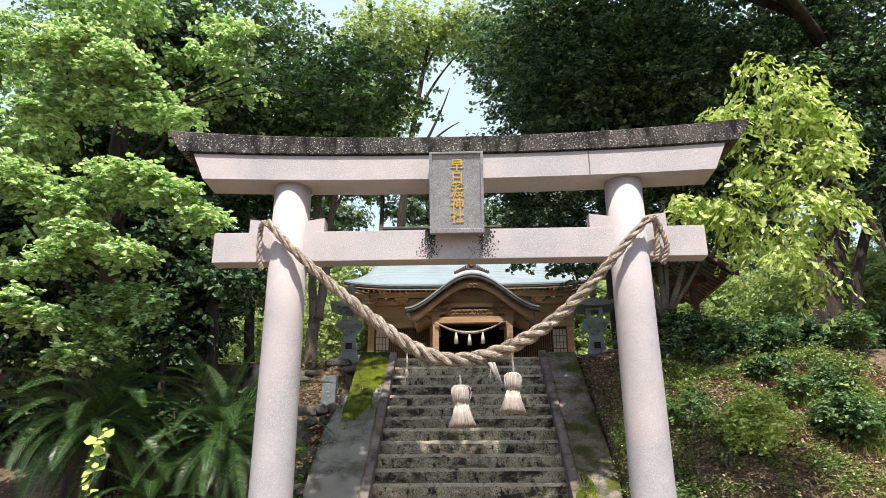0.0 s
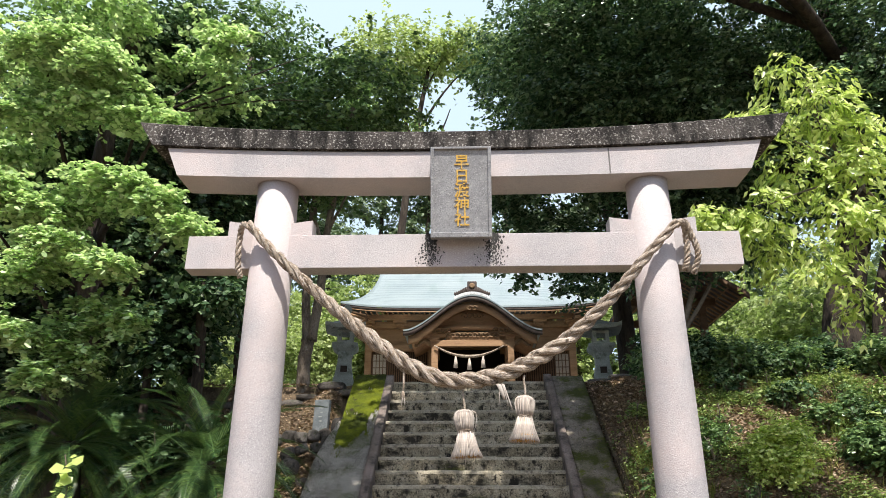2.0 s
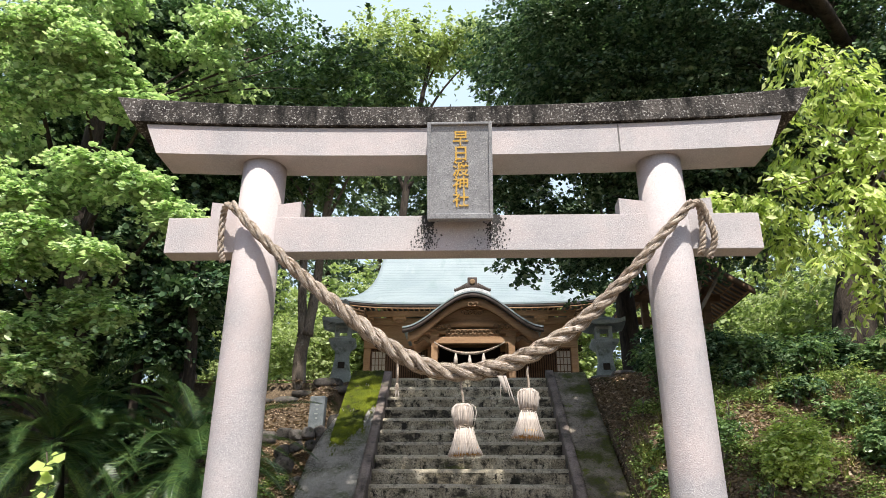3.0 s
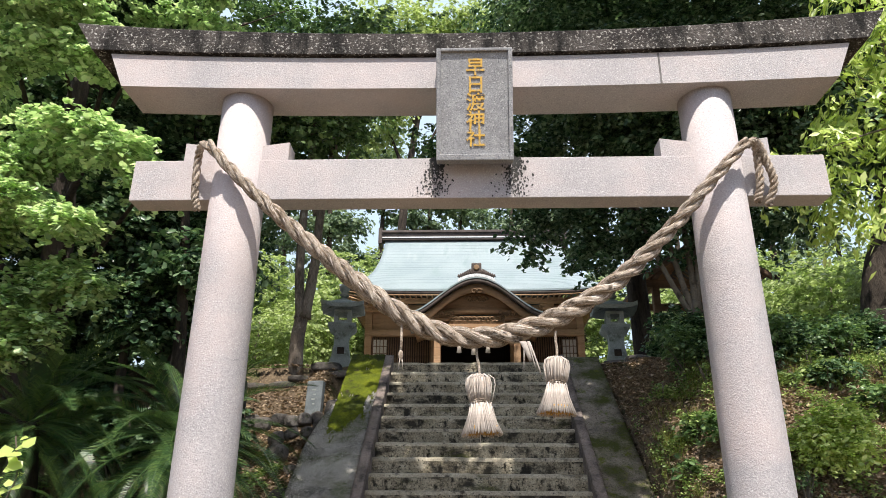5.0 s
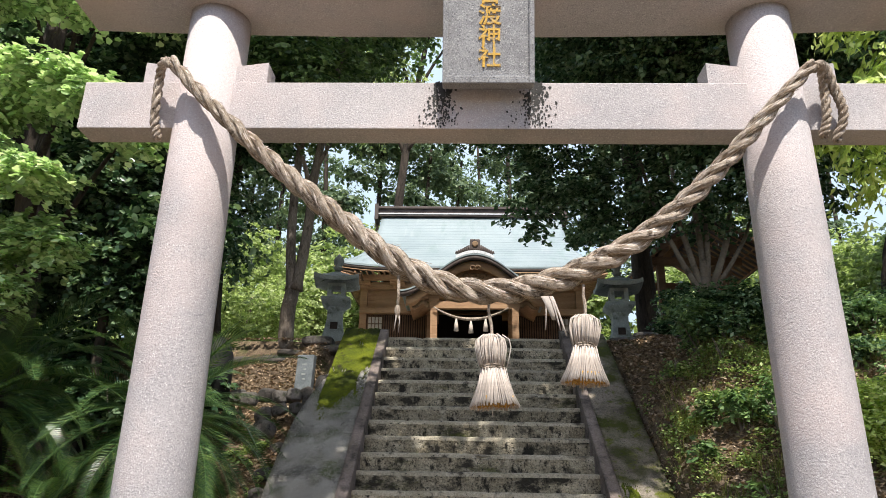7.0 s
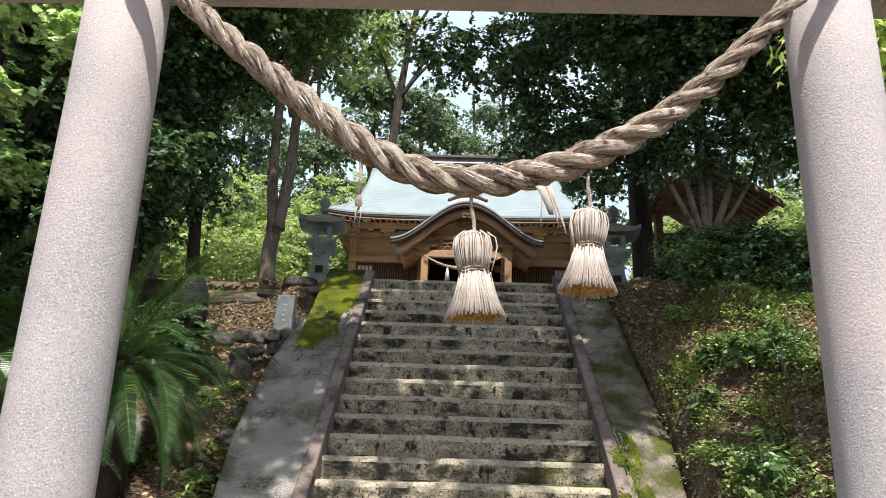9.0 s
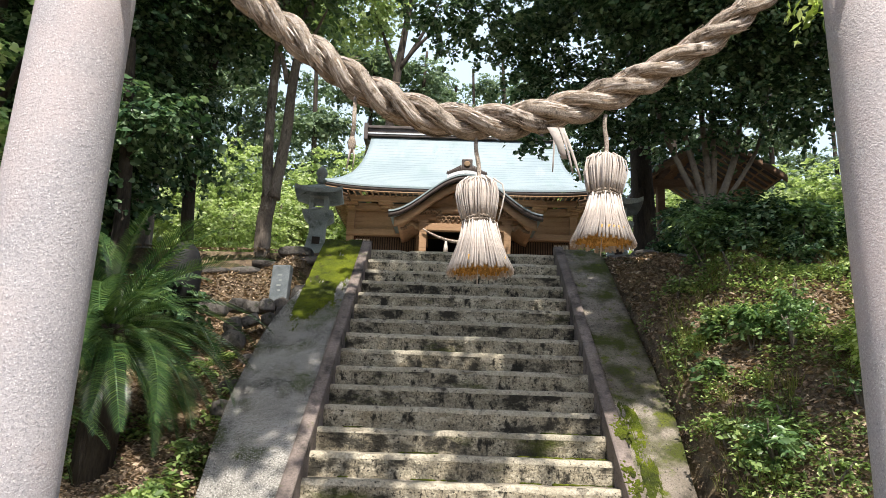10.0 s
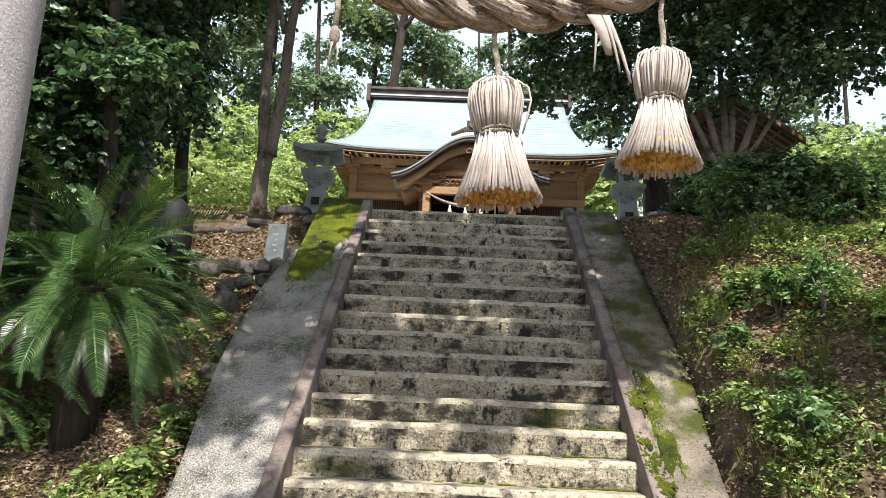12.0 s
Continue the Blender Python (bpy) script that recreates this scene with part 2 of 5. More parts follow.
# ---- building helpers ----
def box(bm, x0, x1, y0, y1, z0, z1, bevel=0.0, m=None):
    r = bmesh.ops.create_cube(bm, size=1.0)
    for v in r["verts"]:
        v.co = Vector((x0 + (v.co.x + 0.5) * (x1 - x0), y0 + (v.co.y + 0.5) * (y1 - y0), z0 + (v.co.z + 0.5) * (z1 - z0)))
    if bevel:
        es = list({e for v in r["verts"] for e in v.link_edges})
        bmesh.ops.bevel(bm, geom=es, offset=bevel, segments=2, affect="EDGES", profile=0.6)
    if m is not None:
        bmesh.ops.transform(bm, matrix=m, verts=[v for v in bm.verts])
    return bm


def cube(*a, **k):
    return box(bmesh.new(), *a, **k)


def sweep(bm, pts, radii, sides=10, cap=True, wobble=0.0, seed=0, ridges=0.0):
    """A tapered tube along points; ridges run along it."""
    pts = [Vector(p) for p in pts]
    rings, rr = [], random.Random(seed)
    up = Vector((0.31, 0.92, 0.22))
    for i, p in enumerate(pts):
        d = (pts[min(i + 1, len(pts) - 1)] - pts[max(i - 1, 0)]).normalized()
        u = d.cross(up)
        u = (u if u.length > 1e-3 else d.cross(Vector((1, 0, 0)))).normalized()
        w = u.cross(d)
        r = radii[i] if isinstance(radii, (list, tuple)) else radii
        ring = []
        for k in range(sides):
            a = 2 * math.pi * k / sides
            q = r * (1 + wobble * (rr.random() - 0.5) + ridges * noise.noise(Vector((k * 1.7, i * 0.05, seed * 3.1))))
            ring.append(bm.verts.new(p + u * (math.cos(a) * q) + w * (math.sin(a) * q)))
        rings.append(ring)
    for a, b in zip(rings, rings[1:]):
        for k in range(sides):
            f = bm.faces.new((a[k], a[(k + 1) % sides], b[(k + 1) % sides], b[k]))
            f.smooth = True
    if cap:
        bm.faces.new(rings[0][::-1])
        bm.faces.new(rings[-1])
    return bm


def lathe(bm, profile, sides=24, square=False, centre=(0, 0)):
    """profile: (radius, z) from bottom to top."""
    rings = []
    for r, z in profile:
        rings.append([bm.verts.new((centre[0] + r * math.cos(2 * math.pi * (k + 0.5) / sides), centre[1] + r * math.sin(2 * math.pi * (k + 0.5) / sides), z)) for k in range(sides)])
    for a, b in zip(rings, rings[1:]):
        for k in range(sides):
            f = bm.faces.new((a[k], a[(k + 1) % sides], b[(k + 1) % sides], b[k]))
            f.smooth = sides > 8
    bm.faces.new(rings[0][::-1])
    bm.faces.new(rings[-1])
    return bm


def grid(bm, nu, nv, f, thick=None):
    """A sheet f(u, v) -> point; with thick, a second sheet moved by that vector closes it."""
    def sheet(off):
        return [[bm.verts.new(Vector(f(i / nu, j / nv)) + off) for j in range(nv + 1)] for i in range(nu + 1)]
    top = sheet(Vector((0, 0, 0)))
    for i in range(nu):
        for j in range(nv):
            bm.faces.new((top[i][j], top[i + 1][j], top[i + 1][j + 1], top[i][j + 1])).smooth = True
    if thick:
        low = sheet(Vector(thick))
        for i in range(nu):
            for j in range(nv):
                bm.faces.new((low[i][j + 1], low[i + 1][j + 1], low[i + 1][j], low[i][j])).smooth = True
        edge = [(i, 0) for i in range(nu)] + [(nu, j) for j in range(nv)] + [(i, nv) for i in range(nu, 0, -1)] + [(0, j) for j in range(nv, 0, -1)]
        for (a, b), (c, d) in zip(edge, edge[1:] + edge[:1]):
            bm.faces.new((top[a][b], low[a][b], low[c][d], top[c][d]))
    return bm


def part(name, bm, material, parent=None, label=""):
    me = bpy.data.meshes.new(name)
    bmesh.ops.recalc_face_normals(bm, faces=bm.faces[:])
    bm.to_mesh(me)
    bm.free()
    me.materials.append(material)
    ob = new(name, me)
    ob.parent = parent
    return tagged(ob, label)


def raw(name, verts, faces, material, parent=None, label=""):
    """One mesh from numpy arrays of vertices and equal-sided faces."""
    verts, faces = np.asarray(verts, dtype=np.float32), np.asarray(faces, dtype=np.int32)
    me = bpy.data.meshes.new(name)
    n, k = faces.shape
    me.vertices.add(len(verts))
    me.vertices.foreach_set("co", verts.ravel())
    me.loops.add(n * k)
    me.loops.foreach_set("vertex_index", faces.ravel())
    me.polygons.add(n)
    me.polygons.foreach_set("loop_start", np.arange(0, n * k, k, dtype=np.int32))
    me.update(calc_edges=True)
    me.validate()
    me.materials.append(material)
    ob = new(name, me)
    ob.parent = parent
    return tagged(ob, label)


def thing(name, at, label, category, group="", kind=""):
    ob = new(name)
    ob.empty_display_size = 0.1
    ob.location = at
    return tagged(ob, label, category, group, kind)


def leaf_mesh(centres, normals, size, rng, long=1.5, fold=0.25, droop=0.0, fan=False, lead=None):
    """A folded leaf at each centre, pointed or fan-shaped: arrays of vertices and triangles."""
    n = len(centres)
    r = rng.normal(size=(n, 3)) if lead is None else lead + rng.normal(size=(n, 3)) * 0.45
    nrm = normals / (np.linalg.norm(normals, axis=1, keepdims=True) + 1e-9)
    a = r - nrm * (r * nrm).sum(1, keepdims=True)
    a /= np.linalg.norm(a, axis=1, keepdims=True) + 1e-9
    a[:, 2] -= droop
    a /= np.linalg.norm(a, axis=1, keepdims=True) + 1e-9
    b = np.cross(nrm, a)
    s = size * rng.uniform(0.55, 1.35, (n, 1))
    up = nrm * s * fold * 0.5
    stem = centres - a * s * long * 0.5
    if fan:
        corners = [stem, centres + a * s * long * 0.08 + b * s * 0.56 + up, centres + a * s * long * 0.45 + b * s * 0.30 + up * 0.5,
                   centres + a * s * long * 0.45 - b * s * 0.30 + up * 0.5, centres + a * s * long * 0.08 - b * s * 0.56 + up]
        tris = ([0, 1, 2], [0, 2, 3], [0, 3, 4])
    else:
        corners = [stem, centres - a * s * long * 0.06 + b * s * 0.5 + up, centres + a * s * long * 0.5, centres - a * s * long * 0.06 - b * s * 0.5 + up]
        tris = ([0, 1, 2], [0, 2, 3])
    v = np.stack(corners, 1).reshape(-1, 3)
    i = np.arange(n)[:, None] * len(corners)
    f = np.concatenate([i + t for t in tris], 1).reshape(-1, 3)
    return v, f


def crown(lobes, count, size, seed, tuft=0.35, per=26, up=0.6, long=1.5, droop=0.0, shell=0.5, fan=False):
    """Leaves on many sagging sprays that grow outwards from ellipsoid lobes (x, y, z, rx, ry, rz)."""
    rng = np.random.default_rng(seed)
    lobes = np.asarray(lobes, dtype=float)
    w = np.cbrt(lobes[:, 3] * lobes[:, 4] * lobes[:, 5]) ** 2
    sprays = max(1, count // per)
    pick = rng.choice(len(lobes), sprays, p=w / w.sum())
    d = rng.normal(size=(sprays, 3))
    d /= np.linalg.norm(d, axis=1, keepdims=True)
    rad = rng.uniform(shell, 1.0, (sprays, 1)) * (1 + 0.18 * rng.normal(size=(sprays, 1)))
    mid = lobes[pick, :3] + d * rad * lobes[pick, 3:]
    way = d * [1, 1, 0.35] + rng.normal(size=d.shape) * [0.45, 0.45, 0.2]
    way /= np.linalg.norm(way, axis=1, keepdims=True)
    reach = np.repeat(tuft * rng.uniform(0.9, 3.0, (sprays, 1)), per, 0)
    t = rng.uniform(-0.35, 1.0, (sprays * per, 1))
    wayr = np.repeat(way, per, 0)
    side = np.cross(wayr, [0, 0, 1])
    c = np.repeat(mid, per, 0) + wayr * reach * t + side * rng.normal(size=t.shape) * tuft * 0.5 * (1.1 - 0.6 * np.abs(t))
    c[:, 2:] -= (0.30 + droop) * reach * np.clip(t, 0, 1) ** 2
    c += rng.normal(size=c.shape) * tuft * np.array([0.12, 0.12, 0.16])
    nrm = np.repeat(d, per, 0) * 0.45 + np.array([0, 0, up]) + rng.normal(size=c.shape) * 0.38
    return leaf_mesh(c, nrm, size, rng, long, 0.3, droop, fan, wayr + side * rng.choice([-0.9, 0.9], t.shape))


def limbs(bm, base, tips, r0, r1, seed, sides=8, bend=0.25):
    """Branches from a point to the tips, each bent and tapered."""
    rr = random.Random(seed)
    for tip in tips:
        a, b = Vector(base), Vector(tip)
        mid = a.lerp(b, 0.5) + Vector((rr.uniform(-1, 1), rr.uniform(-1, 1), rr.uniform(0, 1))) * bend * (b - a).length * 0.5
        pts = []
        for k in range(8):
            s = k / 7
            pts.append(a.lerp(mid, s).lerp(mid.lerp(b, s), s))
        sweep(bm, pts, [r0 * (1 - k / 7) + r1 * k / 7 for k in range(8)], sides)
    return bm


# ---- the lie of the land ----
STEP0_Y, STEP0_Z, TREAD, RISE = 7.70, 1.14, 0.227, 0.174
FIRST, LAST = -6, 14
GROUND, TERRACE = STEP0_Z + RISE * (FIRST - 1) + 0.02, STEP0_Z + RISE * LAST
SLOPE = RISE / TREAD
EDGE_Y = STEP0_Y + TREAD * LAST


def ease(a, b, x):
    s = min(1.0, max(0.0, (x - a) / (b - a)))
    return s * s * (3 - 2 * s)


def stair_line(y):
    return min(TERRACE, max(GROUND, STEP0_Z + (y - STEP0_Y) * SLOPE))


def land(x, y):
    """Height of the ground: lower yard, banks beside the stairs, terrace, hills behind."""
    n = noise.noise(Vector((x * 0.9, y * 0.9, 0.3))) * 0.10 + noise.noise(Vector((x * 3.1, y * 3.1, 5.0))) * 0.035
    line = stair_line(y)
    if y > EDGE_Y + 0.25:
        z = TERRACE
        n *= 0.3 if abs(x) < 6 else 1.0
        z += 0.05 * max(0, abs(x) - 7)
    elif x < 0:
        # left: foot slope, a low wall of stones, then litter up to the terrace
        far = ease(-1.9, -2.6, x)
        z = line * (1 - far) + far * (GROUND + (line - GROUND) * 0.92)
        cut = ease(9.0, 9.7, y) * ease(-1.55, -1.9, x)
        z -= cut * 0.40 * (1 - ease(9.75, 10.1, y) * 0.35) * (1 - ease(10.5, EDGE_Y + 0.2, y))
        z -= 0.12 * ease(-1.2, -1.9, x) * (1 - ease(10.3, 11.0, y))
    else:
        rise = 0.55 * ease(1.62, 1.86, x) + 0.50 * ease(1.86, 2.6, x)
        lift = rise * ease(6.1, 7.2, y) * (1 - ease(8.7, EDGE_Y + 0.1, y))
        lift += 0.13 * noise.noise(Vector((x * 1.9, y * 1.9, 8))) * ease(1.8, 2.2, x)
        z = min(line + lift, TERRACE + 0.05)
    # under stairs and ramps the soil stays below them
    if STEP0_Y + FIRST * TREAD < y < EDGE_Y + 0.2 and -1.9 < x < 1.7:
        s = ease(-1.95, -1.75, x) * ease(1.75, 1.55, x)
        z -= 0.45 * s
        n *= 1 - s
    return z + n * ease(GROUND, GROUND + 0.6, z + 0.3) + 0.02 * n


xs = np.concatenate([np.linspace(-60, -8, 14)[:-1], np.linspace(-8, 8, 129), np.linspace(8, 60, 14)[1:]])
ys = np.concatenate([np.linspace(-40, 4, 12)[:-1], np.linspace(4, 12.5, 69), np.linspace(12.5, 90, 22)[1:]])
gv = [(x, y, land(x, y)) for x in xs for y in ys]
ny = len(ys)
gf = [(i * ny + j, (i + 1) * ny + j, (i + 1) * ny + j + 1, i * ny + j + 1) for i in range(len(xs) - 1) for j in range(ny - 1)]
ground = raw("ground", gv, gf, SOIL)
ground.data.polygons.foreach_set("use_smooth", [True] * len(gf))
tagged(ground, "brown soil bank covered in dry leaf litter and weeds", "ground", kind="structure")
# the ground goes on to the horizon
part("ground_far", grid(bmesh.new(), 2, 2, lambda u, v: (-900 + 1800 * u, -900 + 1800 * v, GROUND - 1.2)), SOIL)
tagged(bpy.data.objects["ground_far"], "distant brown woodland ground reaching the horizon", "ground", kind="structure")
part("backdrop", grid(bmesh.new(), 24, 6, lambda u, v: (-230 * math.cos(math.pi * u), 30 + 150 * math.sin(math.pi * u), -5 + 260 * v)), HAZE)
tagged(bpy.data.objects["backdrop"], "pale bright hazy sky beyond the trees", "sky", kind="structure")
part("terrace_floor", grid(bmesh.new(), 30, 30, lambda u, v: (-6 + 12 * u, EDGE_Y + 0.7 + 12 * v, TERRACE + 0.012)), DUST)
tagged(bpy.data.objects["terrace_floor"], "pale gravel forecourt of the shrine hall", "terrace", kind="structure")

# ---- stairs ----
stairs = thing("stairs", (0, 0, 0), "weathered concrete stairs stained black with moss", "stairs", kind="structure")


def stair_block(n):
    """One step: a worn block with a ragged nosing."""
    rr = random.Random(50 + n)
    y0, z1 = STEP0_Y + n * TREAD, STEP0_Z + n * RISE
    z0, y1 = z1 - RISE - 0.05, y0 + TREAD + 0.06
    bm, cols = bmesh.new(), 44
    prof = [(0.012, 0.0), (0.004, 0.45), (0.0, 0.80), (0.007, 0.90), (0.022, 0.968), (0.048, 0.996), (0.40, 0.985), (1.0, 0.99)]
    rows = []
    for i in range(cols + 1):
        x = -1.12 + 2.24 * i / cols
        w = noise.noise(Vector((x * 2.3, n * 7.7, 0))) * 0.012 + noise.noise(Vector((x * 9, n * 3.1, 4))) * 0.006
        chip = max(0.0, noise.noise(Vector((x * 6.5, n * 5.3, 9))) - 0.28) * 0.10
        col = []
        for k, (dy, h) in enumerate(prof):
            yy = y0 + dy * (y1 - y0 if k > 5 else 1) + w * (1 if k < 6 else 0) + (chip if k in (2, 3, 4) else 0)
            zz = z0 + (z1 - z0) * h + w * 0.5 - (chip * 0.6 if k in (3, 4, 5) else 0) + (0.006 * noise.noise(Vector((x * 5, n * 2.9, 6))) if k == 6 else 0)
            col.append(bm.verts.new((x, yy, zz)))
        rows.append(col)
    for a, b in zip(rows, rows[1:]):
        for k in range(len(prof) - 1):
            f = bm.faces.new((a[k], b[k], b[k + 1], a[k + 1]))
            # moldy riser, worn tread, and a nosing paler for wear and sun
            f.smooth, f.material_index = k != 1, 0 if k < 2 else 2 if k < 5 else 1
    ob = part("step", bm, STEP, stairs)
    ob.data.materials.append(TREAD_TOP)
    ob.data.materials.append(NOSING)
    return ob


def moss_line(n):
    """A ragged thread of moss where a tread meets the next riser."""
    bm, rr = bmesh.new(), random.Random(900 + n)
    y, z = STEP0_Y + (n + 1) * TREAD, STEP0_Z + n * RISE
    for k in range(300):
        x = rr.uniform(-1.08, 1.09)
        if noise.noise(Vector((x * 1.7, n * 4.1, 2))) + 0.35 * noise.noise(Vector((x * 9, n, 5))) + 0.25 * x < 0.10:
            continue
        r = rr.uniform(0.006, 0.017)
        bmesh.ops.create_icosphere(bm, subdivisions=1, radius=r, matrix=pose(x, y - rr.uniform(0.0, 0.022), z + rr.uniform(-0.004, 0.003)) @ Matrix.Diagonal((1.7, 1.0, 0.55, 1)))
    if bm.verts:
        tagged(part("moss_line", bm, MOSS, stairs, "thread of yellow-green moss"), kind="stuff")


for n in range(FIRST, LAST + 1):
    stair_block(n)
for n in range(FIRST, 3):
    moss_line(n)


def slope_strip(name, xa, xb, lift, material, label, rough=0.015, y0=None, y1=None, nx=10):
    """A strip that climbs beside the steps, with thickness."""
    a, b = (y0 or STEP0_Y + FIRST * TREAD - 0.1), (y1 or EDGE_Y + 0.05)

    def f(u, v):
        y = a + (b - a) * v
        xl, xr = xa(y), xb(y)
        x = xl + (xr - xl) * u
        k = noise.noise(Vector((x * 2.5, y * 2.5, 3))) * rough + noise.noise(Vector((x * 9, y * 9, 1))) * rough * 0.3
        return (x, y, min(stair_line(y), TERRACE) + lift + k)
    ob = part(name, grid(bmesh.new(), nx, 70, f, (0, 0, -0.5)), material)
    return tagged(ob, label, "kerb" if "kerb" in name else "ramp", kind="structure")


slope_strip("kerb_left", lambda y: -1.205, lambda y: -1.10, 0.105, KERB, "narrow worn concrete kerb along the stairs", 0.008, nx=3)
slope_strip("kerb_right", lambda y: 1.10, lambda y: 1.205, 0.105, KERB, "narrow worn concrete kerb with tufts of moss", 0.008, nx=3)
slope_strip("ramp_left", lambda y: -1.84 + 0.28 * ease(9.0, 10.6, y) + 0.12 * ease(8.4, 7.2, y), lambda y: -1.20, 0.075, RAMP, "sloping grey concrete ramp with green moss")
def moss_sheet(xa, xb, ya, yb, lift, seed, label, bias=0.0, full=False):
    """A ragged mat of moss lying on the ramp."""
    bm, nx, ny = bmesh.new(), 44, 130
    vs = {}

    def cover(i, j):
        u, v = i / nx, j / ny
        edge = min(u * 4, (1 - u) * 4, v * 5, (1 - v) * 5, 1) if not full else min(1, 3.2 * (v - 0.42 * u * u))
        return 0.55 * noise.noise(Vector((u * 2.6 + seed, v * 5, seed))) + 0.35 * noise.noise(Vector((u * 8, v * 17, seed))) + 0.42 * noise.noise(Vector((u * 25, v * 60, seed))) + 0.9 * edge - 0.45 + bias

    def at(i, j):
        if (i, j) not in vs:
            x, y = xa + (xb - xa) * i / nx, ya + (yb - ya) * j / ny
            vs[i, j] = bm.verts.new((x, y, stair_line(y) + lift - 0.010 + 0.022 * min(1.0, max(0.0, cover(i, j) * 1.6)) + 0.007 * noise.noise(Vector((x * 22, y * 22, seed)))))
        return vs[i, j]
    for i in range(nx):
        for j in range(ny):
            if cover(i + 0.5, j + 0.5) > 0:
                bm.faces.new((at(i, j), at(i + 1, j), at(i + 1, j + 1), at(i, j + 1))).smooth = True
    ob = part("moss_mat", bm, MOSS)
    return tagged(ob, label, "moss", kind="structure")


moss_sheet(-1.66, -1.205, 9.0, 10.95, 0.092, 1, "thick yellow-green moss mat on the ramp", 0.1, True)
moss_sheet(1.205, 1.40, 7.3, 8.6, 0.07, 5, "sunlit yellow moss mat on the ramp", -0.12)
slope_strip("ramp_right", lambda y: 1.20, lambda y: 1.66 - 0.1 * ease(8.4, 7.4, y), 0.07, RAMP_DIRT, "sloping concrete ramp with moss and fallen leaves")

# ---- stone gate ----
GX, GY = -0.0625, 4.40
gate = thing("torii_gate", (GX, GY, GROUND - 0.038), "pale pink-grey granite shrine gate with a dark weathered top", "gate")

gate.scale = (1.024, 1.024, 1.024)


def gz(z):
    return z - GROUND


for side, px in ((-1, -1.0925), (1, 1.1050)):
    bm = lathe(bmesh.new(), [(0.138, 0), (0.135, 0.02), (0.129, 1.0), (0.1225, 2.6), (0.1205, gz(3.455))], 48, centre=(px, 0))
    part("pillar", bm, GRANITE, gate)
    part("base_stone", lathe(bmesh.new(), [(0.27, -0.1), (0.27, 0.06), (0.25, 0.1), (0.16, 0.1)], 32, centre=(px, 0)), GRANITE, gate)
    for q in (-1, 1):
        bm = bmesh.new()
        xa, xb = side * 1.1025 + q * 0.10, side * 1.1025 + q * 0.245
        vs = [bm.verts.new((x, y, gz(z))) for y in (-0.052, 0.052) for x, z in ((xa, 3.11), (xb, 3.11), (xb, 3.205), (xa, 3.185))]
        bm.faces.new(vs[:4]), bm.faces.new(vs[4:])
        for k in range(4):
            bm.faces.new((vs[k], vs[(k + 1) % 4], vs[4 + (k + 1) % 4], vs[4 + k]))
        part("wedge", bm, GRANITE, gate)
tie = cube(-1.635 - GX, 1.518 - GX, -0.06, 0.06, gz(2.907), gz(3.11), bevel=0.004)
tie_beam = part("tie_beam", tie, GRANITE, gate)


def arch(u):
    return 0.088 * abs(u) ** 2.2


def curved_beam(x0t, x1t, x0b, x1b, y0, y1, zb, zt, lift_b, lift_t, bevel=0.006):
    """A lintel whose ends rise: corners given at top and bottom."""
    bm, n = bmesh.new(), 40
    cols = []
    for i in range(n + 1):
        s = i / n
        u = 2 * s - 1
        xt, xb = x0t + (x1t - x0t) * s, x0b + (x1b - x0b) * s
        t, b = zt + lift_t * abs(u) ** 2.2, zb + lift_b * abs(u) ** 2.2
        ym = (y0 + y1) / 2
        cols.append([bm.verts.new(p) for p in ((xb, y0, b), (xt, y0, t - 0.008), (xt, y0 + 0.008, t), (xt, ym, t + 0.02), (xt, y1, t), (xb, y1, b))])
    for a, c in zip(cols, cols[1:]):
        for k in range(6):
            bm.faces.new((a[k], c[k], c[(k + 1) % 6], a[(k + 1) % 6]))
    bm.faces.new(cols[0][::-1]), bm.faces.new(cols[-1])
    return bm


part("lower_lintel", curved_beam(-1.80 - GX, 1.69 - GX, -1.72 - GX, 1.61 - GX, -0.155, 0.085, gz(3.425), gz(3.60), 0.035, 0.05), GRANITE, gate)
part("top_lintel", curved_beam(-1.985 - GX, 1.87 - GX, -1.89 - GX, 1.775 - GX, -0.175, 0.12, gz(3.603), gz(3.722), 0.055, 0.095), GRANITE_TOP, gate, "dark lichen-spotted top stone")
part("joint", cube(0.80 - GX, 0.808 - GX, -0.1575, -0.13, gz(3.435), gz(3.60)), JOINT, gate)


def stain(x, seed, lean):
    """Black algae run down from a plaque corner: many small ragged flakes, denser at the top."""
    bm, q = bmesh.new(), random.Random(seed)
    for _ in range(420):
        v = q.random() ** 1.25
        cx, cz = x + lean * v + q.gauss(0, 0.016 + 0.026 * v), 3.108 - 0.195 * v
        r = q.uniform(0.002, 0.0075) * (1.2 - 0.6 * v)
        n = q.choice((4, 5, 6))
        a0 = q.random() * 6.28
        ring = [bm.verts.new((cx - GX + r * q.uniform(0.5, 1.2) * math.cos(a0 + 6.283 * k / n), -0.0612 - 0.0008 * q.random(), gz(cz + 1.3 * r * q.uniform(0.5, 1.2) * math.sin(a0 + 6.283 * k / n)))) for k in range(n)]
        bm.faces.new(ring)
    tagged(part("water_stain", bm, ALGAE, gate, "black algae stain"), kind="stuff")


stain(-0.225, 1, -0.02)
stain(0.125, 2, 0.0)
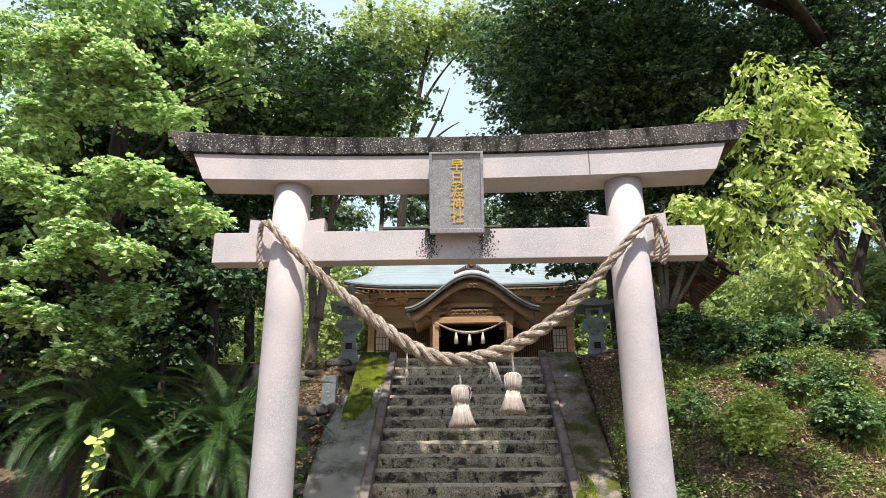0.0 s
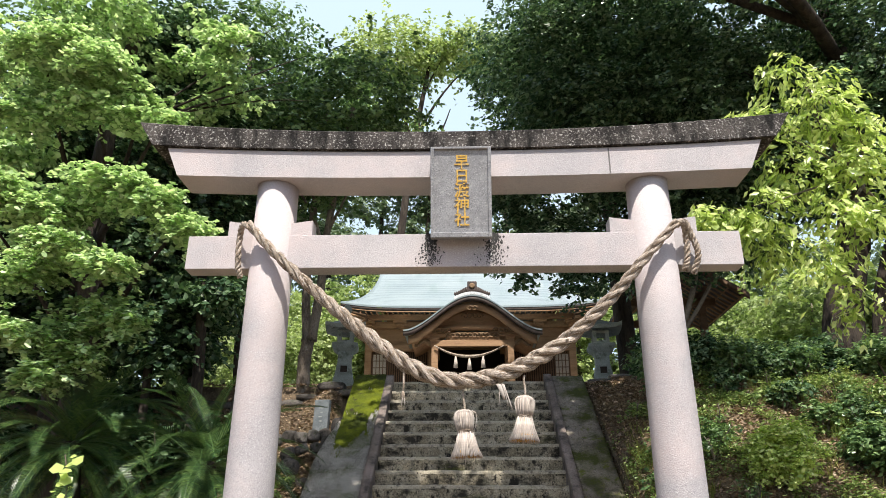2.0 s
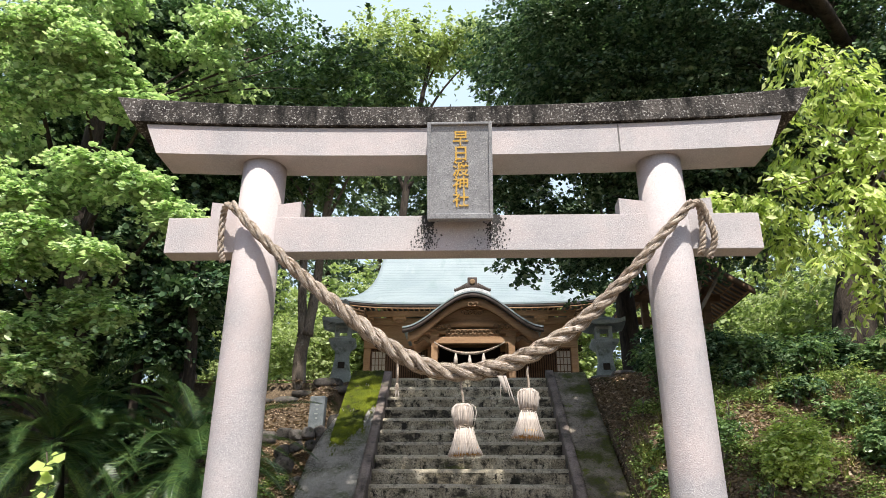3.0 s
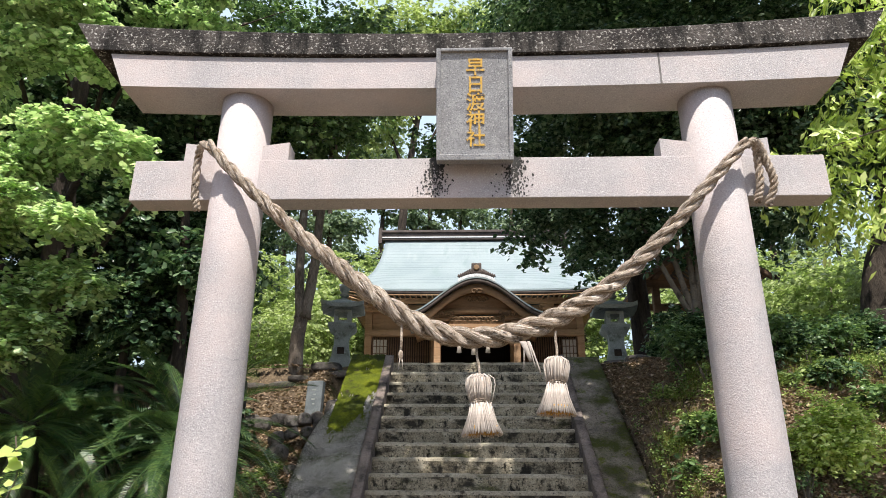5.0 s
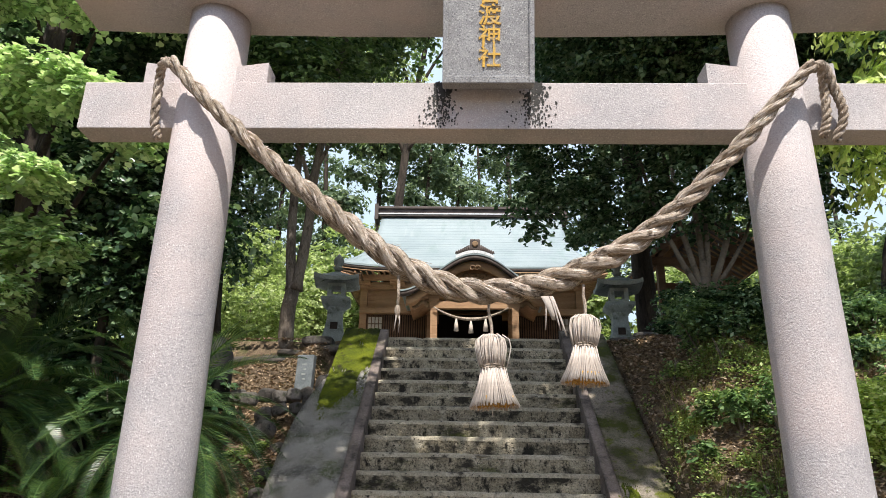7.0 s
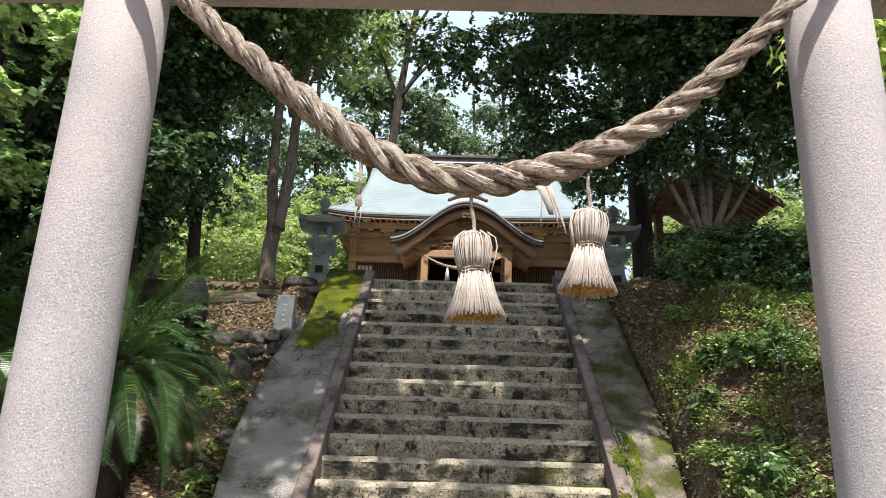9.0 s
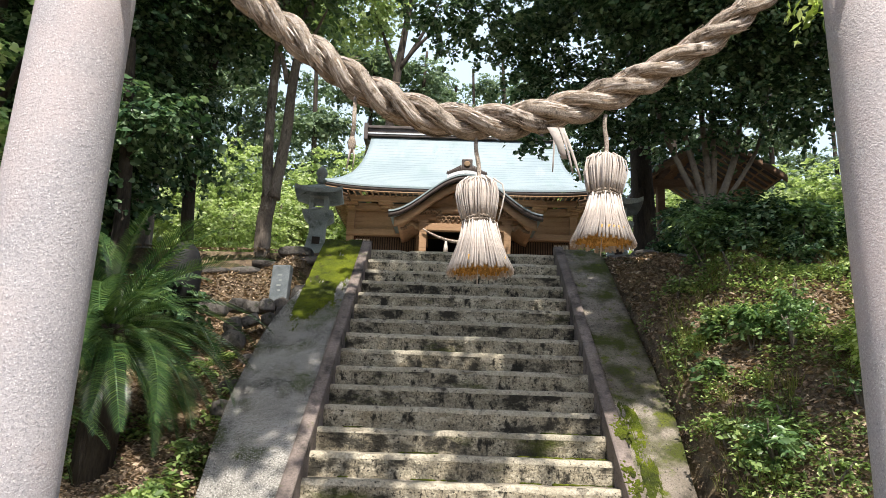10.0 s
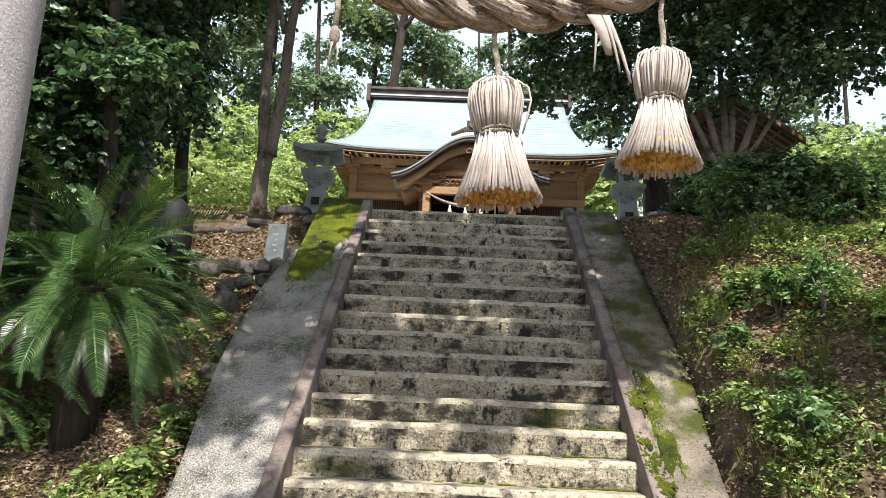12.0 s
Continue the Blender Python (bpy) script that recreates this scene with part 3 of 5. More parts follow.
# plaque, leaning forward at the top
plaque = part("plaque", box(bmesh.new(), -0.172, 0.172, -0.03, 0.03, 0, 0.525, bevel=0.006), PLAQUE, gate, "dark granite name plaque with gold characters")
plaque.matrix_basis = pose(-0.055 - GX, -0.115, gz(3.055), 13, 0, 0)
for nm, b in (("plaque_rim", (-0.172, -0.152, 0.02, 0.525)), ("plaque_rim", (0.152, 0.172, 0.02, 0.525)), ("plaque_rim", (-0.152, 0.152, 0.51, 0.525)), ("plaque_rim", (-0.172, 0.172, 0.0, 0.03))):
    part(nm, box(bmesh.new(), b[0], b[1], -0.042, -0.028, b[2], b[3], bevel=0.004), PLAQUE, plaque)
for k, ch in enumerate("早日渡神社"):
    cu = bpy.data.curves.new("character", "FONT")
    cu.body, cu.size, cu.align_x, cu.align_y, cu.extrude, cu.offset = ch, 0.088, "CENTER", "CENTER", 0.002, 0.0012
    tmp = bpy.data.objects.new("tmp", cu)
    me = bpy.data.meshes.new_from_object(tmp)
    bpy.data.objects.remove(tmp)
    me.materials.append(GOLD)
    ob = new("character", me)
    ob.parent = plaque
    ob.matrix_basis = pose(0.005, -0.032, 0.432 - 0.083 * k, 90, 0, 0)

# ---- straw rope on the gate ----
rope = thing("straw_rope", (0, 4.3, 2.25), "thick twisted straw rope hung between the gate pillars", "rope")
ROPE_LINE = [(-1.294, 4.235, 3.184), (-1.139, 4.225, 3.013), (-0.875, 4.25, 2.769), (-0.624, 4.27, 2.559), (-0.385, 4.29, 2.382), (-0.201, 4.3, 2.291), (-0.042, 4.3, 2.274),
             (0.118, 4.3, 2.298), (0.301, 4.3, 2.368), (0.539, 4.29, 2.514), (0.783, 4.26, 2.738), (1.013, 4.22, 2.992), (1.169, 4.225, 3.158)]


def smooth_line(pts, n):
    """Catmull-Rom through points."""
    p = [Vector(q) for q in pts]
    p = [p[0] * 2 - p[1]] + p + [p[-1] * 2 - p[-2]]
    out, segs = [], len(p) - 3
    for i in range(n + 1):
        s = i / n * segs
        k = min(int(s), segs - 1)
        t = s - k
        a, b, c, d = p[k:k + 4]
        out.append(0.5 * (2 * b + (c - a) * t + (2 * a - 5 * b + 4 * c - d) * t * t + (3 * b - a - 3 * c + d) * t ** 3))
    return out


def even_line(line, n):
    """The same line with points at even distances."""
    d = np.concatenate([[0], np.cumsum([(b - a).length for a, b in zip(line, line[1:])])])
    xyz = np.array([tuple(p) for p in line])
    s = np.linspace(0, d[-1], n + 1)
    return [Vector(p) for p in zip(*(np.interp(s, d, xyz[:, k]) for k in range(3)))]


def twisted(name, line, radius, turns, strands, parent, origin, seed, fuzz=0, material=None):
    """Strands wound round a line; radius is a function of 0..1. Adds stray fibres."""
    n = len(line) - 1
    rng = np.random.default_rng(seed)
    fv = []
    for s in range(strands):
        pts, rad = [], []
        for i, p in enumerate(line):
            u = i / n
            d = (line[min(i + 1, n)] - line[max(i - 1, 0)]).normalized()
            a = d.cross(Vector((0, 1, 0))).normalized()
            b = a.cross(d)
            ang = 2 * math.pi * (turns * u + s / strands)
            r = radius(u)
            pts.append(p - origin + (a * math.cos(ang) + b * math.sin(ang)) * r * 0.64)
            rad.append(r * 0.475 * (1 + 0.07 * noise.noise(Vector((u * 60, s * 9, seed)))))
        bm = sweep(bmesh.new(), pts, rad, 26, wobble=0.05, seed=seed + s, ridges=0.34)
        part(name, bm, material or STRAW, parent)
        # fibres lie along the strand, some stand off it
        for k in range(fuzz):
            i = int(rng.integers(1, n - 8))
            off = Vector(rng.normal(size=3)).normalized()
            lift = rng.uniform(0.92, 1.08) if k % 14 else rng.uniform(1.05, 1.9)
            j = min(n, i + int(rng.integers(3, 9)))
            p0, p1 = pts[i] + off * rad[i] * 0.96, pts[j] + off * rad[j] * lift
            w = (p1 - p0).cross(off).normalized() * rng.uniform(0.0007, 0.0024)
            mid = (p0 + p1) / 2 + off * rad[i] * 0.18
            fv += [p0 - w, p0 + w, mid + w, mid - w, p1 + w * 0.4, p1 - w * 0.4]
    if fv:
        m = len(fv) // 6
        base = np.arange(m)[:, None] * 6
        f = np.concatenate([base + [0, 1, 2, 3], base + [3, 2, 4, 5]], 1).reshape(-1, 4)
        for start, mt in ((0, STRAW_PALE), (1, STRAW), (2, STRAW_DARK)):
            pick = np.arange(start, m, 3)
            tagged(raw("fibre", [tuple(v) for v in fv], f.reshape(-1, 2, 4)[pick].reshape(-1, 4), mt, parent, "loose straw fibres"), kind="stuff")


def rope_radius(u):
    return 0.0215 + 0.0205 * math.sin(math.pi * min(1, max(0, u))) ** 1.3


twisted("strand", even_line(smooth_line(ROPE_LINE, 340), 380), rope_radius, -10.5, 3, rope, Vector((0, 4.3, 2.25)), 3, 10500)
for side, x, zt, zb in ((-1, -1.30, 3.185, 2.90), (1, 1.18, 3.165, 2.92)):
    lines = [smooth_line([(x - side * 0.02, 4.225, zt - 0.03), (x + side * 0.025, 4.25, zt - 0.005), (x + side * 0.05, 4.29, zt - 0.07), (x + side * 0.045, 4.30, zb + 0.05), (x + side * 0.03, 4.32, zb - 0.02)], 60)]
    if side > 0:
        lines.append(smooth_line([(x - 0.01, 4.225, zt - 0.02), (x + 0.04, 4.25, zt), (x + 0.085, 4.28, zt - 0.09), (x + 0.105, 4.29, zb + 0.06), (x + 0.075, 4.32, zb - 0.04)], 60))
    for k, ln in enumerate(lines):
        twisted("tail_strand", ln, lambda u: 0.0165, -4.5, 3, rope, Vector((0, 4.3, 2.25)), 20 + k + side, 260)
# torn strips below the rope
for x0, x1, w, drop in ((0.135, 0.165, 0.014, 0.085), (0.16, 0.205, 0.005, 0.14), (0.14, 0.135, 0.003, 0.12), (0.155, 0.185, 0.004, 0.12)):
    part("paper_strip", grid(bmesh.new(), 1, 6, lambda u, v, x0=x0, x1=x1, w=w, drop=drop: (x0 + (x1 - x0) * v + (u - 0.5) * w * 2 * (1 - 0.5 * v), -0.035 - 0.01 * math.sin(v * 3), 0.0 - drop * v), (0, 0.0015, 0)), STRAW_PALE, rope, "torn pale straw strip")


def tassel(at, seed, lean=0.0, s=1.0):
    """Straw tassel: cord, bound head, skirt of separate straws."""
    ob = thing("straw_tassel", at, "pale straw tassel tied with cord, hanging from the rope", "tassel", "tassels on the rope")
    rng = np.random.default_rng(seed)
    part("cord", sweep(bmesh.new(), [(0.004 * math.sin(k), 0, 0.232 * s + k * 0.02) for k in range(7)], 0.0056, 8, wobble=0.3), STRAW, ob)
    part("head", lathe(bmesh.new(), [(0.030 * s, 0.128 * s), (0.036 * s, 0.15 * s), (0.043 * s, 0.18 * s), (0.046 * s, 0.205 * s), (0.040 * s, 0.224 * s), (0.022 * s, 0.237 * s), (0.006, 0.241 * s)], 28), STRAW_PALE, ob, "rounded head of folded straw")
    part("core", lathe(bmesh.new(), [(0.070 * s, 0.012 * s), (0.060 * s, 0.03 * s), (0.030 * s, 0.13 * s)], 24), STRAW_CORE, ob, "golden-brown cut straw ends")
    for z in (0.126, 0.134):
        ring = [(0.0385 * s * math.cos(a), 0.0385 * s * math.sin(a), z * s + 0.0015 * math.sin(3 * a)) for a in np.linspace(0, 2 * math.pi, 25)]
        part("binding", sweep(bmesh.new(), ring, 0.0042, 6), STRAW, ob)
    for q in range(4):                                     # one straw of the skirt and one folded over the head, four of each
        r1, zb = 0.079 * s * (0.93 + 0.035 * q), 0.010 - 0.004 * q
        skirt = part("straw", sweep(bmesh.new(), [(0.034 * s, 0, 0.132 * s), (0.047 * s, 0.001 * q, 0.085 * s), (r1, 0.003 * (q - 1.5), zb)], [0.0016, 0.0023, 0.0025 + 0.0003 * q], 5), STRAW_PALE, ob)
        fold = part("folded_straw", sweep(bmesh.new(), [(r * s * (0.985 + 0.02 * q), 0, z * s) for r, z in ((0.036, 0.132), (0.043, 0.165), (0.0475, 0.20), (0.041, 0.226), (0.018, 0.242))], 0.0021, 5), STRAW_PALE, ob)
        for first, count in ((skirt, 46), (fold, 27)):
            for k in range(count):
                one = first if k == 0 else new(first.name.split(".")[0], first.data)
                one.parent = ob
                one.rotation_euler = (rng.normal() * 0.012, rng.normal() * 0.03, 2 * math.pi * (k + q / 4) / count + rng.normal() * 0.03)
    bm = bmesh.new()
    for k in range(130):
        a, r = rng.uniform(0, 6.28), 0.072 * s * math.sqrt(rng.uniform(0, 1))
        sweep(bm, [(r * math.cos(a), r * math.sin(a), 0.03), (r * math.cos(a), r * math.sin(a), rng.uniform(0.0, 0.010))], 0.0024, 4)
    tagged(part("cut_straw", bm, STRAW_CORE, ob), kind="stuff")
    part("stray_straw", sweep(bmesh.new(), [(-0.005, -0.01, 0.02), (-0.008, -0.012, -0.035)], 0.0015, 4), STRAW_PALE, ob)
    ob.rotation_euler = (0, lean, 0)
    return ob


tassel((-0.038, 4.30, 1.877), 5, radians(-2.4))
tassel((0.262, 4.29, 1.957), 6, radians(2.5), 0.96)
small = thing("straw_knot", (-0.372, 4.29, 2.165), "small knotted straw cord hanging from the rope", "cord")
part("cord", sweep(bmesh.new(), [(0, 0, 0.17), (0.002, 0, 0.09), (-0.001, 0, 0.04)], 0.0055, 8, wobble=0.3), STRAW, small)
part("knot", lathe(bmesh.new(), [(0.003, 0.01), (0.009, 0.022), (0.011, 0.034), (0.009, 0.046), (0.004, 0.056)], 12), STRAW, small)
for k in range(7):
    part("loose_end", sweep(bmesh.new(), [(0.004 * math.cos(k), 0.004 * math.sin(k), 0.03), (0.009 * math.cos(k * 2.1), 0.008 * math.sin(k), 0.0), (0.010 * math.cos(k * 2.1) - 0.004, 0.008 * math.sin(k), -0.02 - 0.004 * k)], [0.002, 0.0016, 0.0008], 5), STRAW_PALE, small)

# ---- shrine hall ----
HX = 0.09
hall = thing("shrine_hall", (HX, 21.0, TERRACE), "weathered wooden shrine hall with a verdigris copper roof", "shrine hall")


def hz(z):
    return z - TERRACE


def hbox(name, x0, x1, y0, y1, z0, z1, material, label="", bevel=0.008, parent=None):
    return part(name, cube(x0, x1, y0 - 21, y1 - 21, hz(z0), hz(z1), bevel=bevel), material, parent or hall, label)


hbox("podium", -3.6, 3.6, 19.9, 26.8, TERRACE - 0.05, 4.25, LANTERN, "stone podium")
hbox("veranda", -3.5, 3.5, 20.0, 26.6, 4.25, 4.75, CEDAR_DARK)
for x in (-3.0, -1.12, 1.12, 3.0):
    hbox("hall_post", x - 0.10, x + 0.10, 20.9, 21.1, 4.75, 7.42, CEDAR)
for a, b in ((-3.0, -1.12), (1.12, 3.0)):
    hbox("wall_panel", a + 0.10, b - 0.10, 21.0, 21.06, 6.64, 7.14, CEDAR, "weathered horizontal boards")
    hbox("sill_beam", a - 0.10, b + 0.10, 20.86, 21.08, 6.45, 6.63, CEDAR)
    hbox("dado", a + 0.10, b - 0.10, 21.02, 21.06, 4.75, 5.2, CEDAR_DARK)
    # dark sheet behind the slats, in place of inner shade
    hbox("lattice_backing", a + 0.10, b - 0.10, 21.03, 21.06, 5.2, 6.45, SHADE_DARK)
    for k in range(26):
        x = a + 0.13 + k * (b - a - 0.26) / 25
        hbox("lattice_slat", x - 0.016, x + 0.016, 20.985, 21.02, 5.2, 6.45, CEDAR_DARK, bevel=0.0)
for a in (-3.0 + 0.14, 3.0 - 0.52):
    hbox("paper_window", a, a + 0.40, 20.975, 20.984, 5.35, 6.38, PAPER_PANE, "small latticed paper window")
    for k in range(5):
        hbox("window_bar", a + k * 0.1 - 0.01, a + k * 0.1 + 0.01, 20.955, 20.974, 5.33, 6.40, CEDAR_DARK, bevel=0.0)
    for k in range(6):
        hbox("window_rail", a - 0.01, a + 0.41, 20.958, 20.972, 5.36 + k * 0.2, 5.38 + k * 0.2, CEDAR_DARK, bevel=0.0)
hbox("head_beam", -3.15, 3.15, 20.84, 21.10, 7.15, 7.34, CEDAR)
hbox("eave_beam", -3.35, 3.35, 20.45, 20.62, 7.30, 7.44, CEDAR)
for x in (-3.0, -2.06, -1.12, 1.12, 2.06, 3.0):
    for dz, w, d in ((7.16, 0.11, 0.18), (7.24, 0.20, 0.30)):
        hbox("bracket", x - w, x + w, 20.86 - d, 20.84, dz, dz + 0.08, CEDAR, bevel=0.02)
hbox("back_wall", -3.0, 3.0, 25.8, 25.9, 4.75, 7.5, CEDAR_DARK)
for x in (-3.0, 2.95):
    hbox("side_wall", x, x + 0.05, 21.1, 25.8, 4.75, 7.5, CEDAR)
# floor and screen are near-black to hold the room's dimness
hbox("inner_floor", -2.9, 2.9, 21.1, 25.8, 4.72, 4.78, SHADE_DARK)
hbox("altar_screen", -1.0, 1.0, 23.5, 23.6, 4.78, 7.1, SHADE_DARK)
for x, z in ((-0.55, 5.75), (-0.2, 5.6), (0.25, 5.7), (0.6, 5.85)):
    hbox("altar_object", x - 0.09, x + 0.09, 23.2, 23.3, 5.2, z, PAPER_PANE, "pale altar ornament")
EAVE_Y, RIDGE_Y = 19.9, 23.5


def roof_front(s):
    """One face of the main roof; s = 1 front, -1 back."""
    def f(u, v):
        w = 2.92 + 0.80 * (1 - v) ** 2.4
        q = 2 * u - 1
        y = RIDGE_Y - s * (RIDGE_Y - EAVE_Y) * (1 - v)
        z = 7.52 + 2.92 * (0.50 * v + 0.50 * v * v) + 0.16 * abs(q) ** 5 * (1 - v) ** 2
        return (q * w, y - 21, hz(z))
    return f


for s in (1, -1):
    part("roof", grid(bmesh.new(), 40, 30, roof_front(s), (0, 0, -0.05)), COPPER, hall, "pale green copper roof")
    fe = roof_front(s)
    part("eave_edge", grid(bmesh.new(), 40, 1, lambda u, v, fe=fe, s=s: tuple(Vector(fe(u, 0.0)) + Vector((0, s * (0.01 + 0.10 * v), -0.052 - 0.10 * v))), (0, s * 0.03, 0.0)), ROOF_EDGE, hall)
    part("eave_soffit", grid(bmesh.new(), 30, 8, lambda u, v, fe=fe, s=s: tuple(Vector(fe(u, 0.36 * v)) + Vector((0, s * 0.05, -0.16 - 0.28 * v))), (0, 0, 0.02)), CEDAR, hall)
for k in range(24):                                        # seams of the copper sheets
    v = (k + 1) / 25
    fe = roof_front(1)
    part("roof_seam", sweep(bmesh.new(), [Vector(fe(i / 24, v)) + Vector((0, 0, 0.001)) for i in range(25)], 0.0035, 4), COPPER, hall)
for side in (-1, 1):
    def skirt(u, v, side=side):
        a, b = Vector(roof_front(1)(0.5 + 0.5 * side, v * 0.45)), Vector(roof_front(-1)(0.5 + 0.5 * side, v * 0.45))
        return tuple(a.lerp(b, u))
    part("side_roof", grid(bmesh.new(), 10, 10, skirt, (0, 0, -0.05)), COPPER, hall)
    part("gable_wall", grid(bmesh.new(), 6, 6, lambda u, v, side=side: tuple(Vector(roof_front(1)(0.5 + 0.49 * side, 0.42 + 0.56 * v)).lerp(Vector(roof_front(-1)(0.5 + 0.49 * side, 0.42 + 0.56 * v)), u) - Vector((side * 0.2, 0, 0.06))), (0.04, 0, 0)), CEDAR_DARK, hall)
    for k in range(30):                                    # rafters under the side eaves
        y = 20.05 + k * 0.2
        part("side_rafter", sweep(bmesh.new(), [(side * 3.0, y - 21, hz(7.22)), (side * (3.50 + 0.12 * (k < 3)), y - 21 - 0.12, hz(7.36))], 0.028, 4), CEDAR, hall)
    part("side_soffit", grid(bmesh.new(), 4, 10, lambda u, v, side=side: (side * (2.98 + 0.60 * u), -1.05 + 6.2 * v, hz(7.28 + 0.14 * u)), (0, 0, 0.02)), CEDAR_DARK, hall)
for k in range(46):
    x = -3.45 + 6.9 * k / 45
    part("rafter", sweep(bmesh.new(), [(x, -1.03, hz(7.375)), (x, -0.2, hz(7.46))], 0.026, 4), CEDAR, hall)
hbox("ridge", -3.05, 3.05, 23.3, 23.7, 10.36, 10.60, ROOF_EDGE, "dark ridge box with a pale line")
hbox("ridge_line", -3.06, 3.06, 23.28, 23.72, 10.42, 10.455, TIN, bevel=0.0)
hbox("ridge_cap", -3.12, 3.12, 23.24, 23.76, 10.60, 10.68, ROOF_EDGE)
for side in (-1, 1):
    hbox("ridge_end", side * 3.08 - 0.06, side * 3.08 + 0.06, 23.2, 23.8, 10.2, 10.75, ROOF_EDGE)
# curved porch gable
PX, PW, PY = 0.06, 1.83, 18.55


def bell(x, drop=0.0, wide=PW):
    s = min(1.0, abs(x) / wide)
    return 6.44 + 0.96 * (0.5 + 0.5 * math.cos(math.pi * s)) ** 0.92 - drop


part("porch_roof", grid(bmesh.new(), 48, 10, lambda u, v: (PX + PW * (2 * u - 1), PY - 21 + 2.6 * v, hz(bell(PW * (2 * u - 1)) + 0.02 + 0.10 * v)), (0, 0, -0.04)), COPPER, hall, "curved copper porch roof")
part("porch_edge", grid(bmesh.new(), 48, 2, lambda u, v: (PX + PW * (2 * u - 1), PY - 21 + 0.02, hz(bell(PW * (2 * u - 1)) - 0.02 - 0.11 * v)), (0, 0.10, 0)), ROOF_EDGE, hall, "thick dark curved eave edge")
part("bargeboard", grid(bmesh.new(), 48, 2, lambda u, v: (PX + 1.70 * (2 * u - 1), PY - 21 + 0.13, hz(bell(1.70 * (2 * u - 1)) - 0.14 - 0.20 * v - 0.03 * abs(2 * u - 1) * v)), (0, 0.06, 0)), CEDAR, hall, "curved pale cedar bargeboard")
part("porch_soffit", grid(bmesh.new(), 30, 6, lambda u, v: (PX + 1.66 * (2 * u - 1), PY - 21 + 0.2 + 2.2 * v, hz(bell(1.66 * (2 * u - 1)) - 0.20)), (0, 0, 0.03)), CEDAR, hall)
part("gable_board", grid(bmesh.new(), 30, 6, lambda u, v: (PX + 1.15 * (2 * u - 1), 18.98 - 21, hz(6.62 + v * max(0.02, bell(1.15 * (2 * u - 1)) - 0.28 - 6.62))), (0, 0.04, 0)), CEDAR, hall)
for x in (-1.01 + HX - HX, 1.01):
    hbox("porch_post", PX + x - 0.085, PX + x + 0.085, 18.92, 19.09, 4.25, 6.30, CEDAR)
    hbox("post_base", PX + x - 0.14, PX + x + 0.14, 18.87, 19.14, TERRACE, 4.25, LANTERN)
    hbox("bracket_arm", PX + x - 0.30, PX + x + 0.30, 18.93, 19.08, 6.36, 6.44, CEDAR, bevel=0.03)
    hbox("bracket_block", PX + x - 0.13, PX + x + 0.13, 18.90, 19.11, 6.28, 6.37, CEDAR, bevel=0.025)
    sgn = 1 if x > 0 else -1
    bm = bmesh.new()
    for k in range(9):                                     # carved beam nose
        a = k / 8 * 5.0
        bmesh.ops.create_icosphere(bm, subdivisions=2, radius=0.075 * (1 - 0.06 * k), matrix=pose(PX + x + sgn * (0.16 + 0.045 * k), -2.0, hz(6.20 + 0.07 * math.sin(a))))
    part("carved_nose", bm, CARVING, hall)
    hbox("tie_to_hall", PX + x - 0.06, PX + x + 0.06, 19.1, 20.9, 6.16, 6.32, CEDAR)
bm = grid(bmesh.new(), 24, 1, lambda u, v: (PX - 1.25 + 2.5 * u, 18.92 - 21, hz(6.50 + 0.05 * math.sin(math.pi * u) + 0.15 * v)), (0, 0.14, 0))
part("rainbow_beam", bm, CEDAR, hall, "gently arched porch beam")
hbox("porch_beam", PX - 1.12, PX + 1.12, 18.93, 19.08, 6.10, 6.27, CEDAR)
hbox("carved_panel", PX - 0.72, PX + 0.72, 18.98, 19.05, 6.28, 6.50, CARVING)


def scrolls(name, x0, x1, z, y, n, r, seed, parent=hall):
    bm, rr = bmesh.new(), random.Random(seed)
    for k in range(n):
        x = x0 + (x1 - x0) * (k + 0.5) / n
        c = rr.choice((-1, 1))
        sweep(bm, [(x + c * r * (1 - i / 14) * math.cos(i * 0.62), y - 21 - 0.015 * math.sin(i), hz(z) + r * (1 - i / 14) * math.sin(i * 0.62)) for i in range(12)], [0.026 - 0.0015 * i for i in range(12)], 6)
    return part(name, bm, CARVING, parent, "carved scrolls")


scrolls("carving", PX - 0.70, PX + 0.70, 6.39, 18.96, 12, 0.085, 3)
scrolls("carving", PX - 0.26, PX + 0.26, 6.92, 18.94, 4, 0.10, 4)
scrolls("carving", PX - 0.13, PX + 0.13, 7.06, 18.66, 2, 0.08, 5)
for x in (-0.85, 0.85):
    scrolls("carving", PX + x - 0.28, PX + x + 0.28, 6.52, 18.90, 4, 0.09, 6)
# ridge ornament of the porch
hbox("ornament_block", PX - 0.13, PX + 0.13, PY, PY + 0.25, 7.50, 7.80, ROOF_EDGE, bevel=0.03)
bm = lathe(bmesh.new(), [(0.075, -0.01), (0.075, 0.012), (0.05, 0.02)], 20)
bmesh.ops.transform(bm, matrix=pose(PX, PY - 21 - 0.01, hz(7.66), 90), verts=bm.verts[:])
part("ornament_crest", bm, CARVING, hall)
for side in (-1, 1):
    bm = bmesh.new()
    for k in range(7):
        sweep(bm, [(PX + side * (0.12 + 0.05 * k), PY - 21 + 0.08, hz(7.44)), (PX + side * (0.17 + 0.05 * k), PY - 21 + 0.06, hz(7.64 - 0.028 * k)), (PX + side * (0.21 + 0.045 * k), PY - 21 + 0.06, hz(7.60 - 0.03 * k))], [0.05, 0.035, 0.015], 6)
    part("ornament_fin", bm, ROOF_EDGE, hall)
